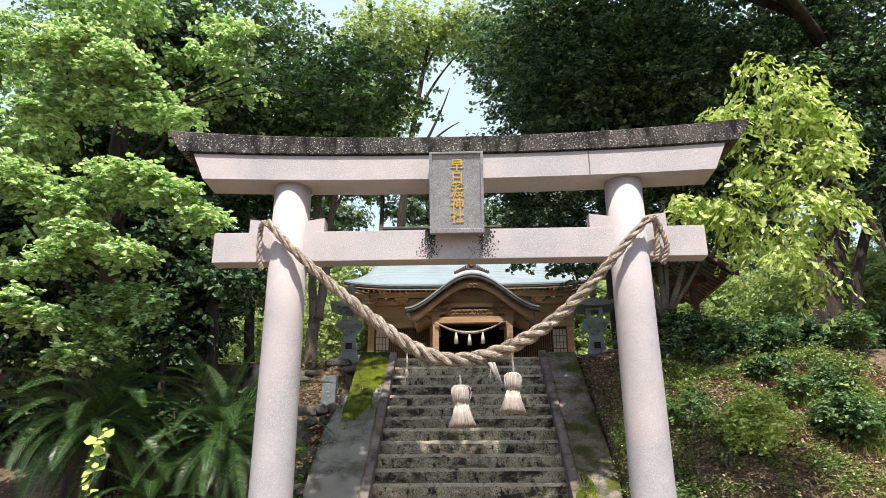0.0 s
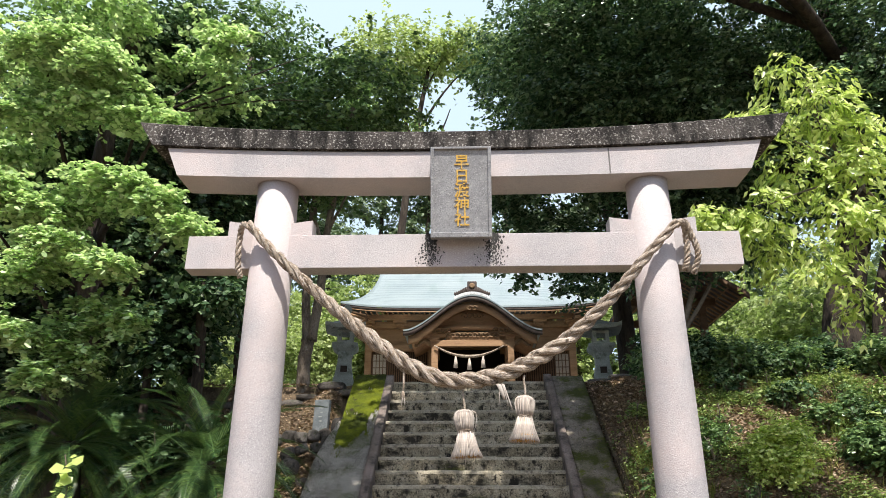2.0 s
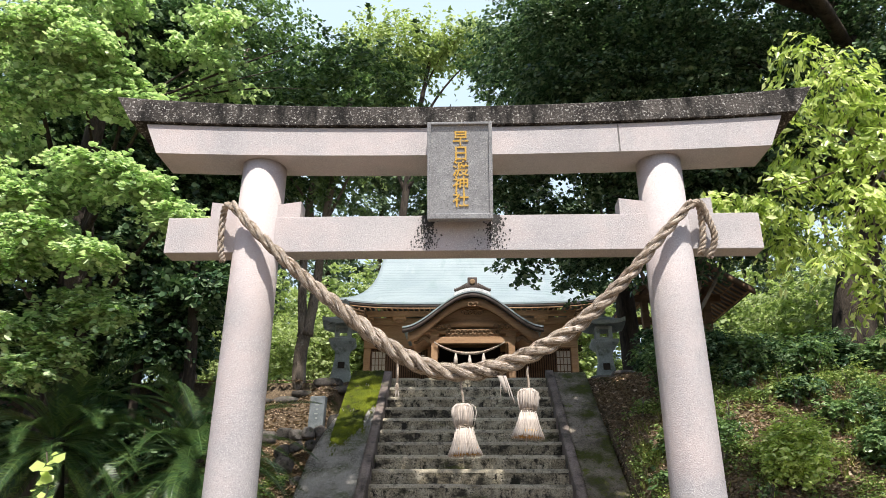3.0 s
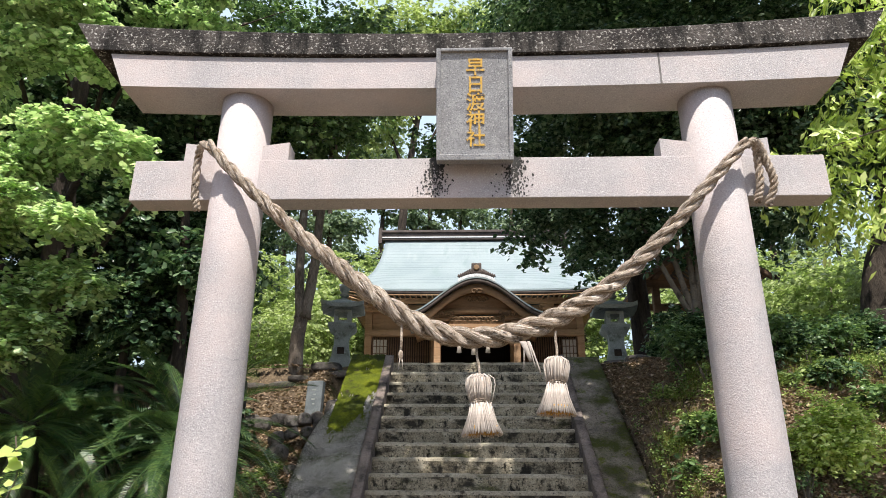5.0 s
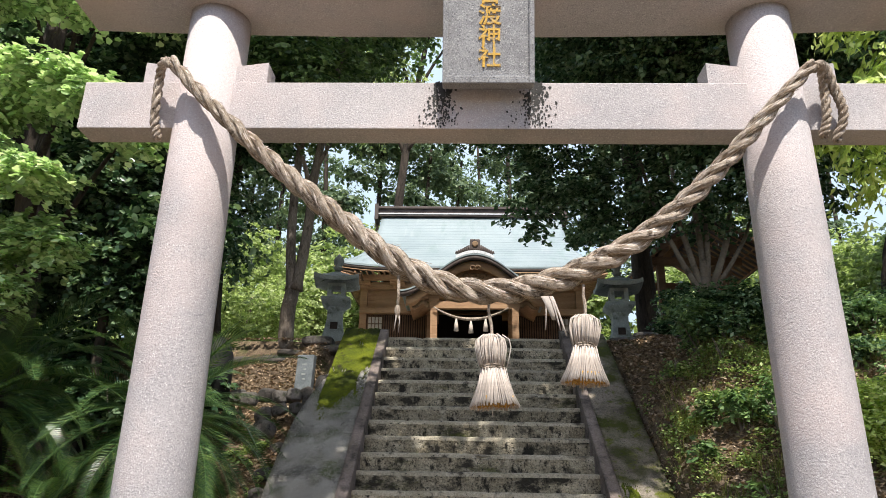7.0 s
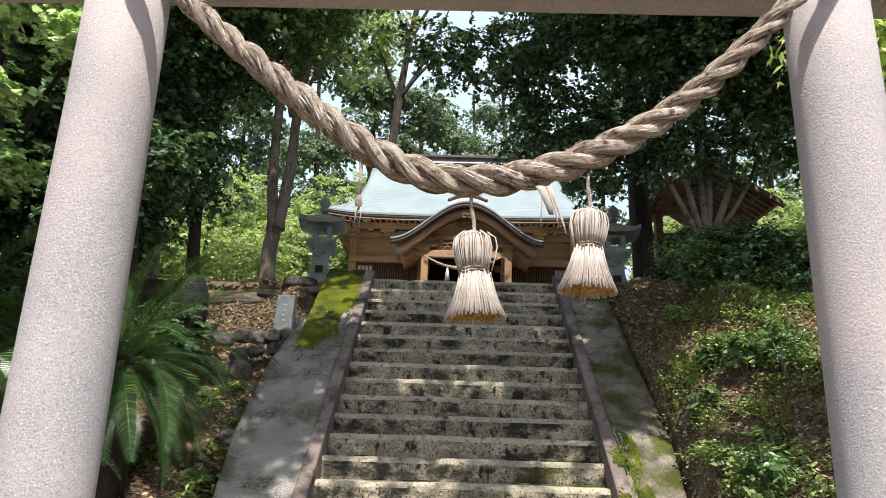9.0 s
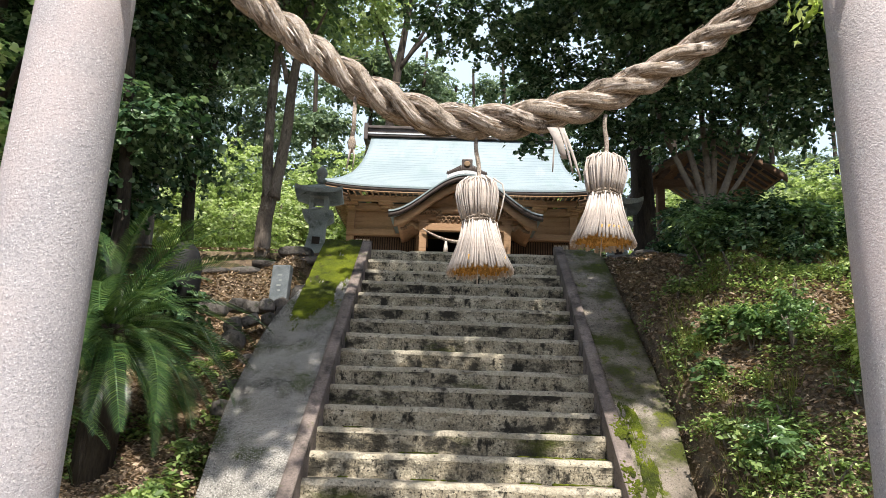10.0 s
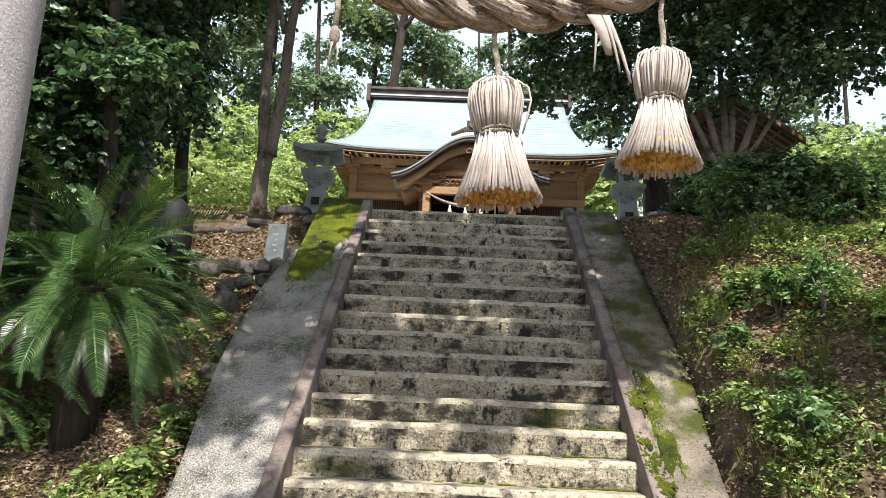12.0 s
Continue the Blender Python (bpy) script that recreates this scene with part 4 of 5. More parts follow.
part("ornament_saddle", grid(bmesh.new(), 16, 3, lambda u, v: (PX + 0.48 * (2 * u - 1), PY - 21 + 0.3 * v, hz(bell(0.48 * (2 * u - 1)) + 0.10)), (0, 0, -0.09)), TIN, hall)

hall_rope = thing("doorway_rope", (PX, 18.85, 6.0), "thin straw rope with paper tassels across the porch", "rope")
part("rope", sweep(bmesh.new(), [(-0.92 + 1.84 * k / 20, 0, 0.10 - 0.30 * (1 - (k / 10 - 1) ** 2)) for k in range(21)], [0.018 + 0.022 * math.sin(math.pi * k / 20) for k in range(21)], 8, wobble=0.2), STRAW, hall_rope)
for x in (-0.36, 0.0, 0.36):
    zt = 0.10 - 0.30 * (1 - (x / 0.92) ** 2)
    part("paper_tassel", lathe(bmesh.new(), [(0.065, zt - 0.34), (0.045, zt - 0.16), (0.03, zt - 0.10), (0.015, zt)], 10, centre=(x, 0)), STRAW_PALE, hall_rope)


# ---- stone lanterns ----
def lantern(at, turn, label):
    ob = thing("stone_lantern", at, label, "stone lantern", "pair of lanterns")

    def sq(name, prof, sides=4, mat=LANTERN, parent=ob):
        bm = lathe(bmesh.new(), [(r * (1.414 if sides == 4 else 1), z) for r, z in prof], sides)
        if sides == 4:
            bmesh.ops.rotate(bm, verts=bm.verts[:], cent=(0, 0, 0), matrix=Matrix.Rotation(0, 3, "Z"))
        return part(name, bm, mat, parent)
    sq("plinth", [(0.36, 0), (0.36, 0.14), (0.34, 0.16)])
    sq("foot", [(0.27, 0.16), (0.27, 0.34), (0.24, 0.40)])
    sq("shaft", [(0.215, 0.40), (0.165, 0.60), (0.125, 0.85), (0.125, 0.98), (0.15, 1.05)])
    # flat dark plate painted as the shade of a hollow
    sq("shaft_niche", [(0.062, 0.0), (0.062, 0.004)], 4, SHADE_DARK).matrix_basis = pose(0, -0.166, 0.72, 80)
    sq("platform", [(0.15, 1.05), (0.22, 1.12), (0.24, 1.15), (0.24, 1.20), (0.19, 1.22)])
    for x in (-0.115, 0.115):
        for y in (-0.115, 0.115):
            part("box_post", cube(x - 0.035, x + 0.035, y - 0.035, y + 0.035, 1.22, 1.46), LANTERN, ob)
    for a, b in ((1.22, 1.27), (1.41, 1.46)):
        part("box_rail", cube(-0.149, 0.149, -0.148, 0.148, a, b), LANTERN, ob)
    bm = bmesh.new()
    n = 12

    def rf(u, v):
        x, y = 2 * u - 1, 2 * v - 1
        e = max(abs(x), abs(y))
        return (x * 0.37, y * 0.37, 1.74 - 0.22 * e ** 0.8 + 0.06 * (abs(x) * abs(y)) ** 3)
    part("cap", grid(bm, n, n, rf, (0, 0, -0.07)), LANTERN, ob, "flared stone cap")
    sq("finial", [(0.05, 1.72), (0.09, 1.77), (0.05, 1.80), (0.085, 1.86), (0.095, 1.90), (0.07, 1.96), (0.012, 2.02)], 16)
    ob.rotation_euler = (0, 0, turn)
    return ob


lantern((-2.30, 13.5, TERRACE), radians(6), "mossy grey stone lantern beside the stair head")
lantern((2.48, 13.5, TERRACE - 0.04), radians(-4), "dark shaded stone lantern beside the stair head")

# ---- hand-washing pavilion ----
pav = thing("water_pavilion", (4.5, 16.0, TERRACE), "open dark wooden pavilion with a gabled roof", "pavilion")
for x in (-0.75, 0.55):
    for y in (-0.7, 1.0):
        part("post", cube(x - 0.07, x + 0.07, y - 0.07, y + 0.07, 0, 2.62, bevel=0.01), CEDAR_DARK, pav)
for y in (-0.7, 1.0):
    part("cross_beam", cube(-1.0, 0.85, y - 0.06, y + 0.06, 2.47, 2.63, bevel=0.01), CEDAR_DARK, pav)
for x in (-0.75, 0.55):
    part("side_beam", cube(x - 0.06, x + 0.06, -1.2, 1.4, 2.632, 2.76, bevel=0.01), CEDAR_DARK, pav)
for s in (-1, 1):
    part("roof", grid(bmesh.new(), 6, 6, lambda u, v, s=s: (0.1 + s * 1.22 * u, -1.35 + 3.0 * v, 3.40 - 0.86 * u + 0.06 * u * u), (0, 0, -0.07)), ROOF_EDGE, pav)
    part("verge_board", grid(bmesh.new(), 6, 1, lambda u, v, s=s: (0.1 + s * 1.24 * u, -1.38, 3.40 - 0.86 * u + 0.06 * u * u - 0.05 - 0.13 * v), (0, 0.04, 0)), CEDAR_DARK, pav)
    for k in range(15):
        y = -1.25 + k * 0.2
        part("rafter", sweep(bmesh.new(), [(0.1 + s * 0.05, y, 3.30), (0.1 + s * 1.17, y, 2.54)], 0.028, 4), CEDAR, pav)
    for k in range(4):
        u = 0.3 + 0.22 * k
        part("batten", sweep(bmesh.new(), [(0.1 + s * 1.22 * u, -1.3, 3.34 - 0.83 * u), (0.1 + s * 1.22 * u, 1.6, 3.34 - 0.83 * u)], 0.018, 4), CEDAR, pav)
part("ridge", cube(0.0, 0.2, -1.4, 1.7, 3.38, 3.50, bevel=0.02), ROOF_EDGE, pav)
part("basin", cube(-0.55, 0.35, -0.3, 0.6, 0, 0.75, bevel=0.04), LANTERN, pav, "stone water basin")
low_wall = thing("low_wall", (5.0, 12.1, TERRACE), "low dark timber curb wall along the terrace", "wall")
part("wall_board", cube(-1.9, 0.4, 0.9, 1.0, 0, 0.62, bevel=0.01), CEDAR_DARK, low_wall)
sheet = thing("metal_sheet", (5.0, 12.6, TERRACE), "pale corrugated metal cover lying on the terrace edge", "cover")
part("sheet", grid(bmesh.new(), 60, 2, lambda u, v: (-0.7 + 1.35 * u, 0.4 * v, 0.60 + 0.03 * v + 0.012 * math.sin(u * 120)), (0, 0, -0.01)), TIN, sheet)
part("support", cube(-0.65, 0.6, 0.05, 0.35, 0, 0.575), CEDAR_DARK, sheet)


# ---- stones ----
def stone_mesh(seed, sx, sy, sz):
    bm = bmesh.new()
    bmesh.ops.create_icosphere(bm, subdivisions=3, radius=1.0)
    for v in bm.verts:
        k = 1 + 0.30 * noise.noise(v.co * 1.1 + Vector((seed * 3.7, 0, 0))) + 0.10 * noise.noise(v.co * 3.5 + Vector((0, seed, 0)))
        f = v.co * k
        v.co = Vector((max(-0.8, min(0.8, f.x)) * sx, max(-0.8, min(0.8, f.y)) * sy, max(-0.75, min(0.78, f.z)) * sz))
    for f in bm.faces:
        f.smooth = True
    return bm


def stone(x, y, z, sx, sy, sz, turn, seed, label, group, tilt=0):
    ob = part("stone", stone_mesh(seed, sx, sy, sz), ROCK)
    ob.matrix_basis = pose(x, y, z, tilt, 0, turn)
    return tagged(ob, label, "stone", group)


rr = random.Random(11)
WALL_STONES = [(-2.33, 9.86, 2.66, .12), (-2.17, 9.82, 2.64, .11), (-2.02, 9.84, 2.66, .11), (-1.88, 9.86, 2.69, .10), (-1.70, 9.95, 2.80, .14),
               (-2.10, 9.58, 2.47, .12), (-1.92, 9.60, 2.49, .12), (-1.80, 9.62, 2.55, .09), (-2.25, 9.52, 2.40, .12), (-2.16, 9.30, 2.24, .12),
               (-1.95, 9.05, 2.02, .12), (-1.97, 8.72, 1.78, .11), (-1.93, 8.45, 1.58, .10), (-2.50, 9.75, 2.60, .13), (-2.66, 9.85, 2.64, .12)]
for k, (x, y, z, r) in enumerate(WALL_STONES):
    stone(x, y, z, r * rr.uniform(0.7, 1.05), r * 0.9, r * rr.uniform(0.6, 0.95), rr.uniform(0, 180), k, "brown-grey field stone in the low bank wall", "stones of the bank wall", rr.uniform(-30, 30))
for k in range(44):
    x = -6.2 + 12.6 * k / 43 + rr.uniform(-0.08, 0.08)
    if -1.75 < x < -1.2 or -1.2 <= x <= 1.2:
        continue
    z = land(x, EDGE_Y + 0.12)
    stone(x, EDGE_Y + 0.12 + rr.uniform(-0.04, 0.04), z, 0.25, 0.17, 0.065 + rr.uniform(0, 0.03), rr.uniform(-8, 8), 40 + k, "flat mossy edging stone of the terrace", "edging stones")
marker = thing("marker_stone", (-2.035, 10.36, 2.79), "small upright bluish stone marker on the bank", "marker stone")
part("slab", cube(-0.105, 0.105, -0.05, 0.05, -0.15, 0.43, bevel=0.012), MARKER, marker)
for k in range(4):
    part("inscription", cube(-0.03 + 0.02 * (k % 2), 0.02, -0.0525, -0.049, 0.30 - k * 0.06, 0.318 - k * 0.06), LANTERN, marker, "faint worn inscription")
marker.rotation_euler = (radians(-6), 0, radians(-8))

# ---- trees ----
def tree(name, at, label, trunk, crowns, bark, leaf, group="", category="tree", branches=()):
    """trunk: list of (points, radii); crowns: list of (lobes, count, size, seed, options). All in the world's metres."""
    o = Vector(at)
    ob = thing(name, at, label, category, group)
    for pts, radii in trunk:
        line = smooth_line([Vector(p) - o for p in pts], 8 * (len(pts) - 1))
        rad = [radii[0] + (radii[1] - radii[0]) * k / (len(line) - 1) for k in range(len(line))]
        rad[0] *= 1.25
        part("trunk", sweep(bmesh.new(), line, rad, 14, wobble=0.10, seed=len(line)), bark, ob)
    for base, tips, r0, r1, sd in branches:
        part("limb", limbs(bmesh.new(), Vector(base) - o, [Vector(t) - o for t in tips], r0, r1, sd), bark, ob)
    for lobes, count, size, seed, opt in crowns:
        v, f = crown([(a - o.x, b - o.y, c - o.z, *r) for a, b, c, *r in lobes], count, size, seed, **opt)
        raw("crown", v, f, leaf, ob)
    return ob


def pads(n, area, r, flat, seed):
    """Flat leafy pads spread at random in a box (x0, x1, y0, y1, z0, z1)."""
    q = random.Random(seed)
    return [(q.uniform(area[0], area[1]), q.uniform(area[2], area[3]), q.uniform(area[4], area[5]), r * q.uniform(.7, 1.3), r * q.uniform(.6, 1.1), r * flat * q.uniform(.7, 1.3)) for _ in range(n)]


# left of the gate: broad-leaved tree with bright tiers
TIERS = ((-4.66, 6.43, .40), (-4.25, 6.31, .36), (-3.90, 6.12, .34), (-4.54, 5.99, .36), (-4.08, 5.80, .30), (-3.67, 5.93, .26), (-3.55, 5.62, .24), (-3.12, 5.49, .17), (-4.85, 5.74, .3),
         (-4.85, 4.80, .36), (-4.54, 4.60, .28), (-4.25, 4.56, .28), (-3.96, 4.73, .30), (-3.67, 4.80, .32), (-3.38, 4.67, .30), (-3.09, 4.54, .28), (-2.86, 4.35, .24), (-2.68, 4.20, .18),
         (-4.42, 3.85, .28), (-4.19, 3.98, .26), (-3.90, 4.04, .26), (-3.61, 4.00, .26), (-3.35, 3.85, .22))
q = random.Random(41)
tiers = [(x, 6.85 + q.uniform(-.3, .35), z, r * 1.15, r * 1.1, r * 0.42) for x, z, r in TIERS]
lower = [(x, 7.0 + q.uniform(-.2, .3), z, .26, .26, .14) for x, z in ((-3.73, 3.60), (-4.0, 3.38), (-4.25, 3.25), (-3.85, 3.08), (-3.45, 3.45), (-4.6, 3.4), (-4.1, 2.9))]
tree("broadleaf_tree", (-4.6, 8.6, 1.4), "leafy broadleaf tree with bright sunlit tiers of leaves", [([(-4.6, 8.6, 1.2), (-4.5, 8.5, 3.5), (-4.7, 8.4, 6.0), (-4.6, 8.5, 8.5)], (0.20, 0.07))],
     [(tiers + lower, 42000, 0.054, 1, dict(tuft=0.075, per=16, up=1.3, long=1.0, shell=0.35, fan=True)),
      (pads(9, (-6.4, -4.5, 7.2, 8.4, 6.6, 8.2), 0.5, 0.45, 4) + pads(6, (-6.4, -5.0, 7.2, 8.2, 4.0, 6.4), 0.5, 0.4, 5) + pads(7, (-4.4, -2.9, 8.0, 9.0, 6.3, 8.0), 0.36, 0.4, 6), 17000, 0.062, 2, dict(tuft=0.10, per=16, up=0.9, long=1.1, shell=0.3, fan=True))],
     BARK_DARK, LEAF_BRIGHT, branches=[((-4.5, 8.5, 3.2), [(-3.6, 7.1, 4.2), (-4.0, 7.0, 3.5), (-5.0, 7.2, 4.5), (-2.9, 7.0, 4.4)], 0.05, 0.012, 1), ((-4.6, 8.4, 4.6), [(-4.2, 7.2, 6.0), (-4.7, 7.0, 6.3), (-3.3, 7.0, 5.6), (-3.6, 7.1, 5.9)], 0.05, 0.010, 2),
                                      ((-4.6, 8.45, 6.4), [(-2.3, 8.9, 7.9), (-2.5, 8.8, 7.4), (-2.2, 9.0, 7.2), (-2.7, 8.7, 8.3)], 0.022, 0.004, 22)])
# dark leaf colour here supplies the deep shade behind the tiers
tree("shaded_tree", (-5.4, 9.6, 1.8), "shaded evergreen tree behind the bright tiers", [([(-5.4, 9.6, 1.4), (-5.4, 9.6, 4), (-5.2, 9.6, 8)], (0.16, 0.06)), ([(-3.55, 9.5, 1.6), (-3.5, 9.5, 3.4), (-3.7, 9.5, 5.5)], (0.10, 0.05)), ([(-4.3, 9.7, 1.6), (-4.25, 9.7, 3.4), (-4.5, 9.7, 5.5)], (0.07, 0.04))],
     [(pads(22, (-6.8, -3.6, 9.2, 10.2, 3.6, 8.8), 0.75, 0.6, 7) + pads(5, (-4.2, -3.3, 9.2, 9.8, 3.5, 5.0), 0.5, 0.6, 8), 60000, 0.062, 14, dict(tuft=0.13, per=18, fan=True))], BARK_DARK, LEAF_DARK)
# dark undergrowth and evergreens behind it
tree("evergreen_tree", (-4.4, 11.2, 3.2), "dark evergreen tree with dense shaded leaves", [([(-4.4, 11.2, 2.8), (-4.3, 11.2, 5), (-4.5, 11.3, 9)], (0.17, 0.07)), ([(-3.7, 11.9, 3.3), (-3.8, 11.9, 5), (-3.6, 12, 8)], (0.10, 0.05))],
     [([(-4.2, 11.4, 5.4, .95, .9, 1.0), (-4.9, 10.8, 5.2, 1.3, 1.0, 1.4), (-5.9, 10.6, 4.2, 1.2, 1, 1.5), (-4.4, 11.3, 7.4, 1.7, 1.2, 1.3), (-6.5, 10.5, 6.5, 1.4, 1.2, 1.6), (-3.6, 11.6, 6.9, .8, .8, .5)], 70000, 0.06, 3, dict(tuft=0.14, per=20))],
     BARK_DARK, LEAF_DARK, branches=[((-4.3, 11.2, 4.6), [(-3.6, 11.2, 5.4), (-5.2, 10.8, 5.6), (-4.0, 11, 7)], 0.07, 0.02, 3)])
tree("tall_broadleaf_tree", (-5.2, 13.6, 3.5), "tall broadleaf tree with dense mid-green crown", [([(-5.2, 13.6, 3.3), (-5.1, 13.6, 7), (-4.8, 13.6, 11.5)], (0.20, 0.07))],
     [([(-4.6, 13.4, 9.6, 1.5, 1.2, 1.0), (-6.6, 13.2, 9.4, 1.8, 1.4, 1.5), (-3.2, 13.8, 10.7, 1.2, 1.2, .8), (-5.2, 13.4, 11.6, 1.8, 1.4, 1.1), (-8.2, 13, 10.8, 2.0, 1.6, 1.8), (-2.4, 13.8, 9.4, .6, .6, .4)], 40000, 0.07, 4, dict(tuft=0.17, per=18))],
     BARK, LEAF_MID, branches=[((-5.1, 13.6, 7.2), [(-3.6, 13.6, 9.8), (-6.6, 13.2, 9.8), (-3.2, 13.8, 10.8), (-5.4, 13.4, 11.6)], 0.07, 0.015, 4)])
# forked tree at the stair head
tree("forked_tree", (-2.52, 11.3, 3.3), "slender grey forked tree at the terrace edge", [([(-2.52, 11.3, 3.15), (-2.55, 11.3, 3.9), (-2.50, 11.3, 4.4)], (0.105, 0.095)), ([(-2.53, 11.3, 4.3), (-2.60, 11.3, 5.1), (-2.60, 11.3, 6.2), (-2.5, 11.3, 8.5)], (0.075, 0.05)), ([(-2.46, 11.28, 4.3), (-2.36, 11.25, 5.2), (-2.30, 11.2, 6.2), (-2.0, 11.2, 8.5)], (0.08, 0.05))],
     [([(-2.6, 11.0, 7.3, 1.1, 1.0, .9), (-1.9, 11.2, 8.6, 1.2, 1.1, .9), (-3.3, 10.8, 7.9, 1.0, .9, .8)], 17000, 0.065, 5, dict(tuft=0.14, per=18))],
     BARK, LEAF_MID, branches=[((-2.4, 11.2, 5.9), [(-1.9, 11.0, 6.9), (-2.9, 11, 6.9)], 0.04, 0.012, 5)])
# bare-topped tree against the sky
tree("thin_leaved_tree", (-2.0, 24.0, 3.5), "tall thin-leaved tree with bare branches against the sky", [([(-2.9, 27.0, 3.4), (-2.8, 27, 10), (-2.3, 27, 16), (-1.4, 27, 22)], (0.26, 0.07))],
     [([(-4.2, 27, 17.5, 2.0, 1.5, 1.8), (-3.2, 27, 21.5, 2.4, 1.8, 1.8), (0.2, 27, 21.8, 1.6, 1.5, 1.0)], 16000, 0.13, 6, dict(tuft=0.3, per=12))],
     BARK_DARK, LEAF_FAR, branches=[((-2.5, 27, 14.5), [(-0.6, 26.8, 18.6), (-0.2, 27, 17.0), (-3.8, 27, 18)], 0.10, 0.02, 6), ((-2.2, 27, 17), [(0.3, 27, 21), (-0.9, 27, 21.5), (-3, 27, 22)], 0.08, 0.02, 7)])
# right: big dark evergreen whose boughs reach over the stairs
tree("camphor_tree", (5.2, 10.4, 3.5), "huge dark evergreen tree leaning over the bank", [([(5.15, 10.3, 3.2), (5.3, 10.3, 4.4), (5.75, 10.3, 5.8), (6.1, 10.4, 8), (6.3, 10.5, 11)], (0.30, 0.14)), ([(5.55, 10.2, 3.3), (5.75, 10.1, 4.6), (6.3, 10, 6)], (0.10, 0.06))],
     [([(2.2, 11.2, 8.3, 1.5, 1.3, 1.2), (4.1, 10.9, 8.3, 1.7, 1.4, 1.5), (5.6, 10.3, 7.2, 1.5, 1.3, 1.2), (3.6, 11.2, 6.9, 1.4, 1.0, .8), (5.0, 10.8, 9.9, 2.2, 1.6, 1.2), (7.2, 9.8, 8.8, 1.8, 1.5, 1.6), (7.6, 10, 6.6, 1.4, 1.2, 1.2), (1.7, 11.8, 9.9, 1.4, 1.4, .8), (2.7, 11.6, 10.6, 1.6, 1.4, 1.0), (6.6, 9.2, 5.6, .8, .7, .7)], 130000, 0.058, 7, dict(tuft=0.14, per=20)),
      ([(1.55, 12.4, 6.5, .9, .7, .55), (2.4, 12.3, 6.2, .9, .7, .6), (3.2, 12.0, 5.9, .8, .7, .5), (0.95, 12.3, 6.0, .30, .3, .5), (1.9, 12.2, 5.5, .35, .3, .4), (4.5, 11.5, 6.0, .9, .7, .6), (1.1, 12.4, 7.2, .6, .6, .5), (0.25, 12.0, 7.35, .8, .6, .38), (-0.45, 12.1, 7.6, .5, .5, .25), (0.95, 12.1, 7.6, .7, .6, .4)], 20000, 0.06, 8, dict(tuft=0.13, per=20))],
     BARK_DARK, LEAF_DARK, branches=[((5.9, 10.3, 6.4), [(3.6, 11.0, 7.6), (2.2, 11.3, 8.3), (4.5, 10.8, 9)], 0.10, 0.02, 8), ((6.1, 10.4, 7.6), [(7.4, 9.8, 8.8), (5.4, 10.3, 9.8)], 0.09, 0.02, 9)])
# boughs added overhead, out of view, to shade and dapple the stairs
tree("overhanging_bough", (3.4, 8.4, 7.6), "leafy bough added above the view to shade the stairs", [([(6.2, 10.4, 8.6), (4.6, 8.6, 8.6), (2.6, 7.0, 8.7), (0.4, 6.5, 8.8)], (0.12, 0.03))],
     [([(1.2, 6.6, 8.6, 1.3, .75, .22), (2.5, 6.8, 8.7, .9, .8, .22), (0.3, 6.9, 8.9, .9, .7, .2), (3.8, 7.6, 8.8, .9, .9, .3), (1.8, 5.7, 8.4, .9, .4, .15), (1.4, 7.7, 8.9, 1.3, .6, .2), (3.0, 6.0, 8.6, .8, .6, .2), (0.0, 6.0, 8.7, .6, .45, .18), (0.3, 4.7, 8.6, .8, .45, .2), (1.5, 4.9, 8.5, .8, .5, .2), (-0.7, 4.9, 8.7, .6, .6, .2), (-0.95, 4.0, 8.6, .35, .35, .15), (-1.0, 5.8, 8.8, .6, .5, .2)], 37000, 0.085, 9, dict(tuft=0.15, per=20)),
      ([(0.5, 8.2, 11.2, 2.2, 1.4, .5), (-1.8, 8.6, 11.6, 1.8, 1.4, .5), (3.0, 8.2, 11.4, 2.0, 1.4, .5), (-0.5, 6.8, 11.8, 1.2, .8, .35)], 20000, 0.11, 19, dict(tuft=0.25, per=20)),
      ([(0.0, 3.5, 8.5, .35, .15, .1), (0.9, 4.0, 8.5, .35, .2, .1), (-0.4, 2.8, 8.6, .3, .15, .1)], 600, 0.085, 29, dict(tuft=0.13, per=16))],
     BARK_DARK, LEAF_MID, category="branch", branches=[((2.6, 7.0, 8.7), [(0.3, 4.6, 8.6), (1.5, 4.8, 8.5), (-0.9, 3.8, 8.6), (0.9, 4.0, 8.5), (0.0, 3.4, 8.5), (-0.4, 2.8, 8.6)], 0.05, 0.01, 13), ((5.4, 9.4, 8.6), [(3.0, 8.2, 11.2), (0.5, 8.2, 11.3), (-1.8, 8.6, 11.6), (-0.4, 6.9, 11.8)], 0.08, 0.02, 12)])
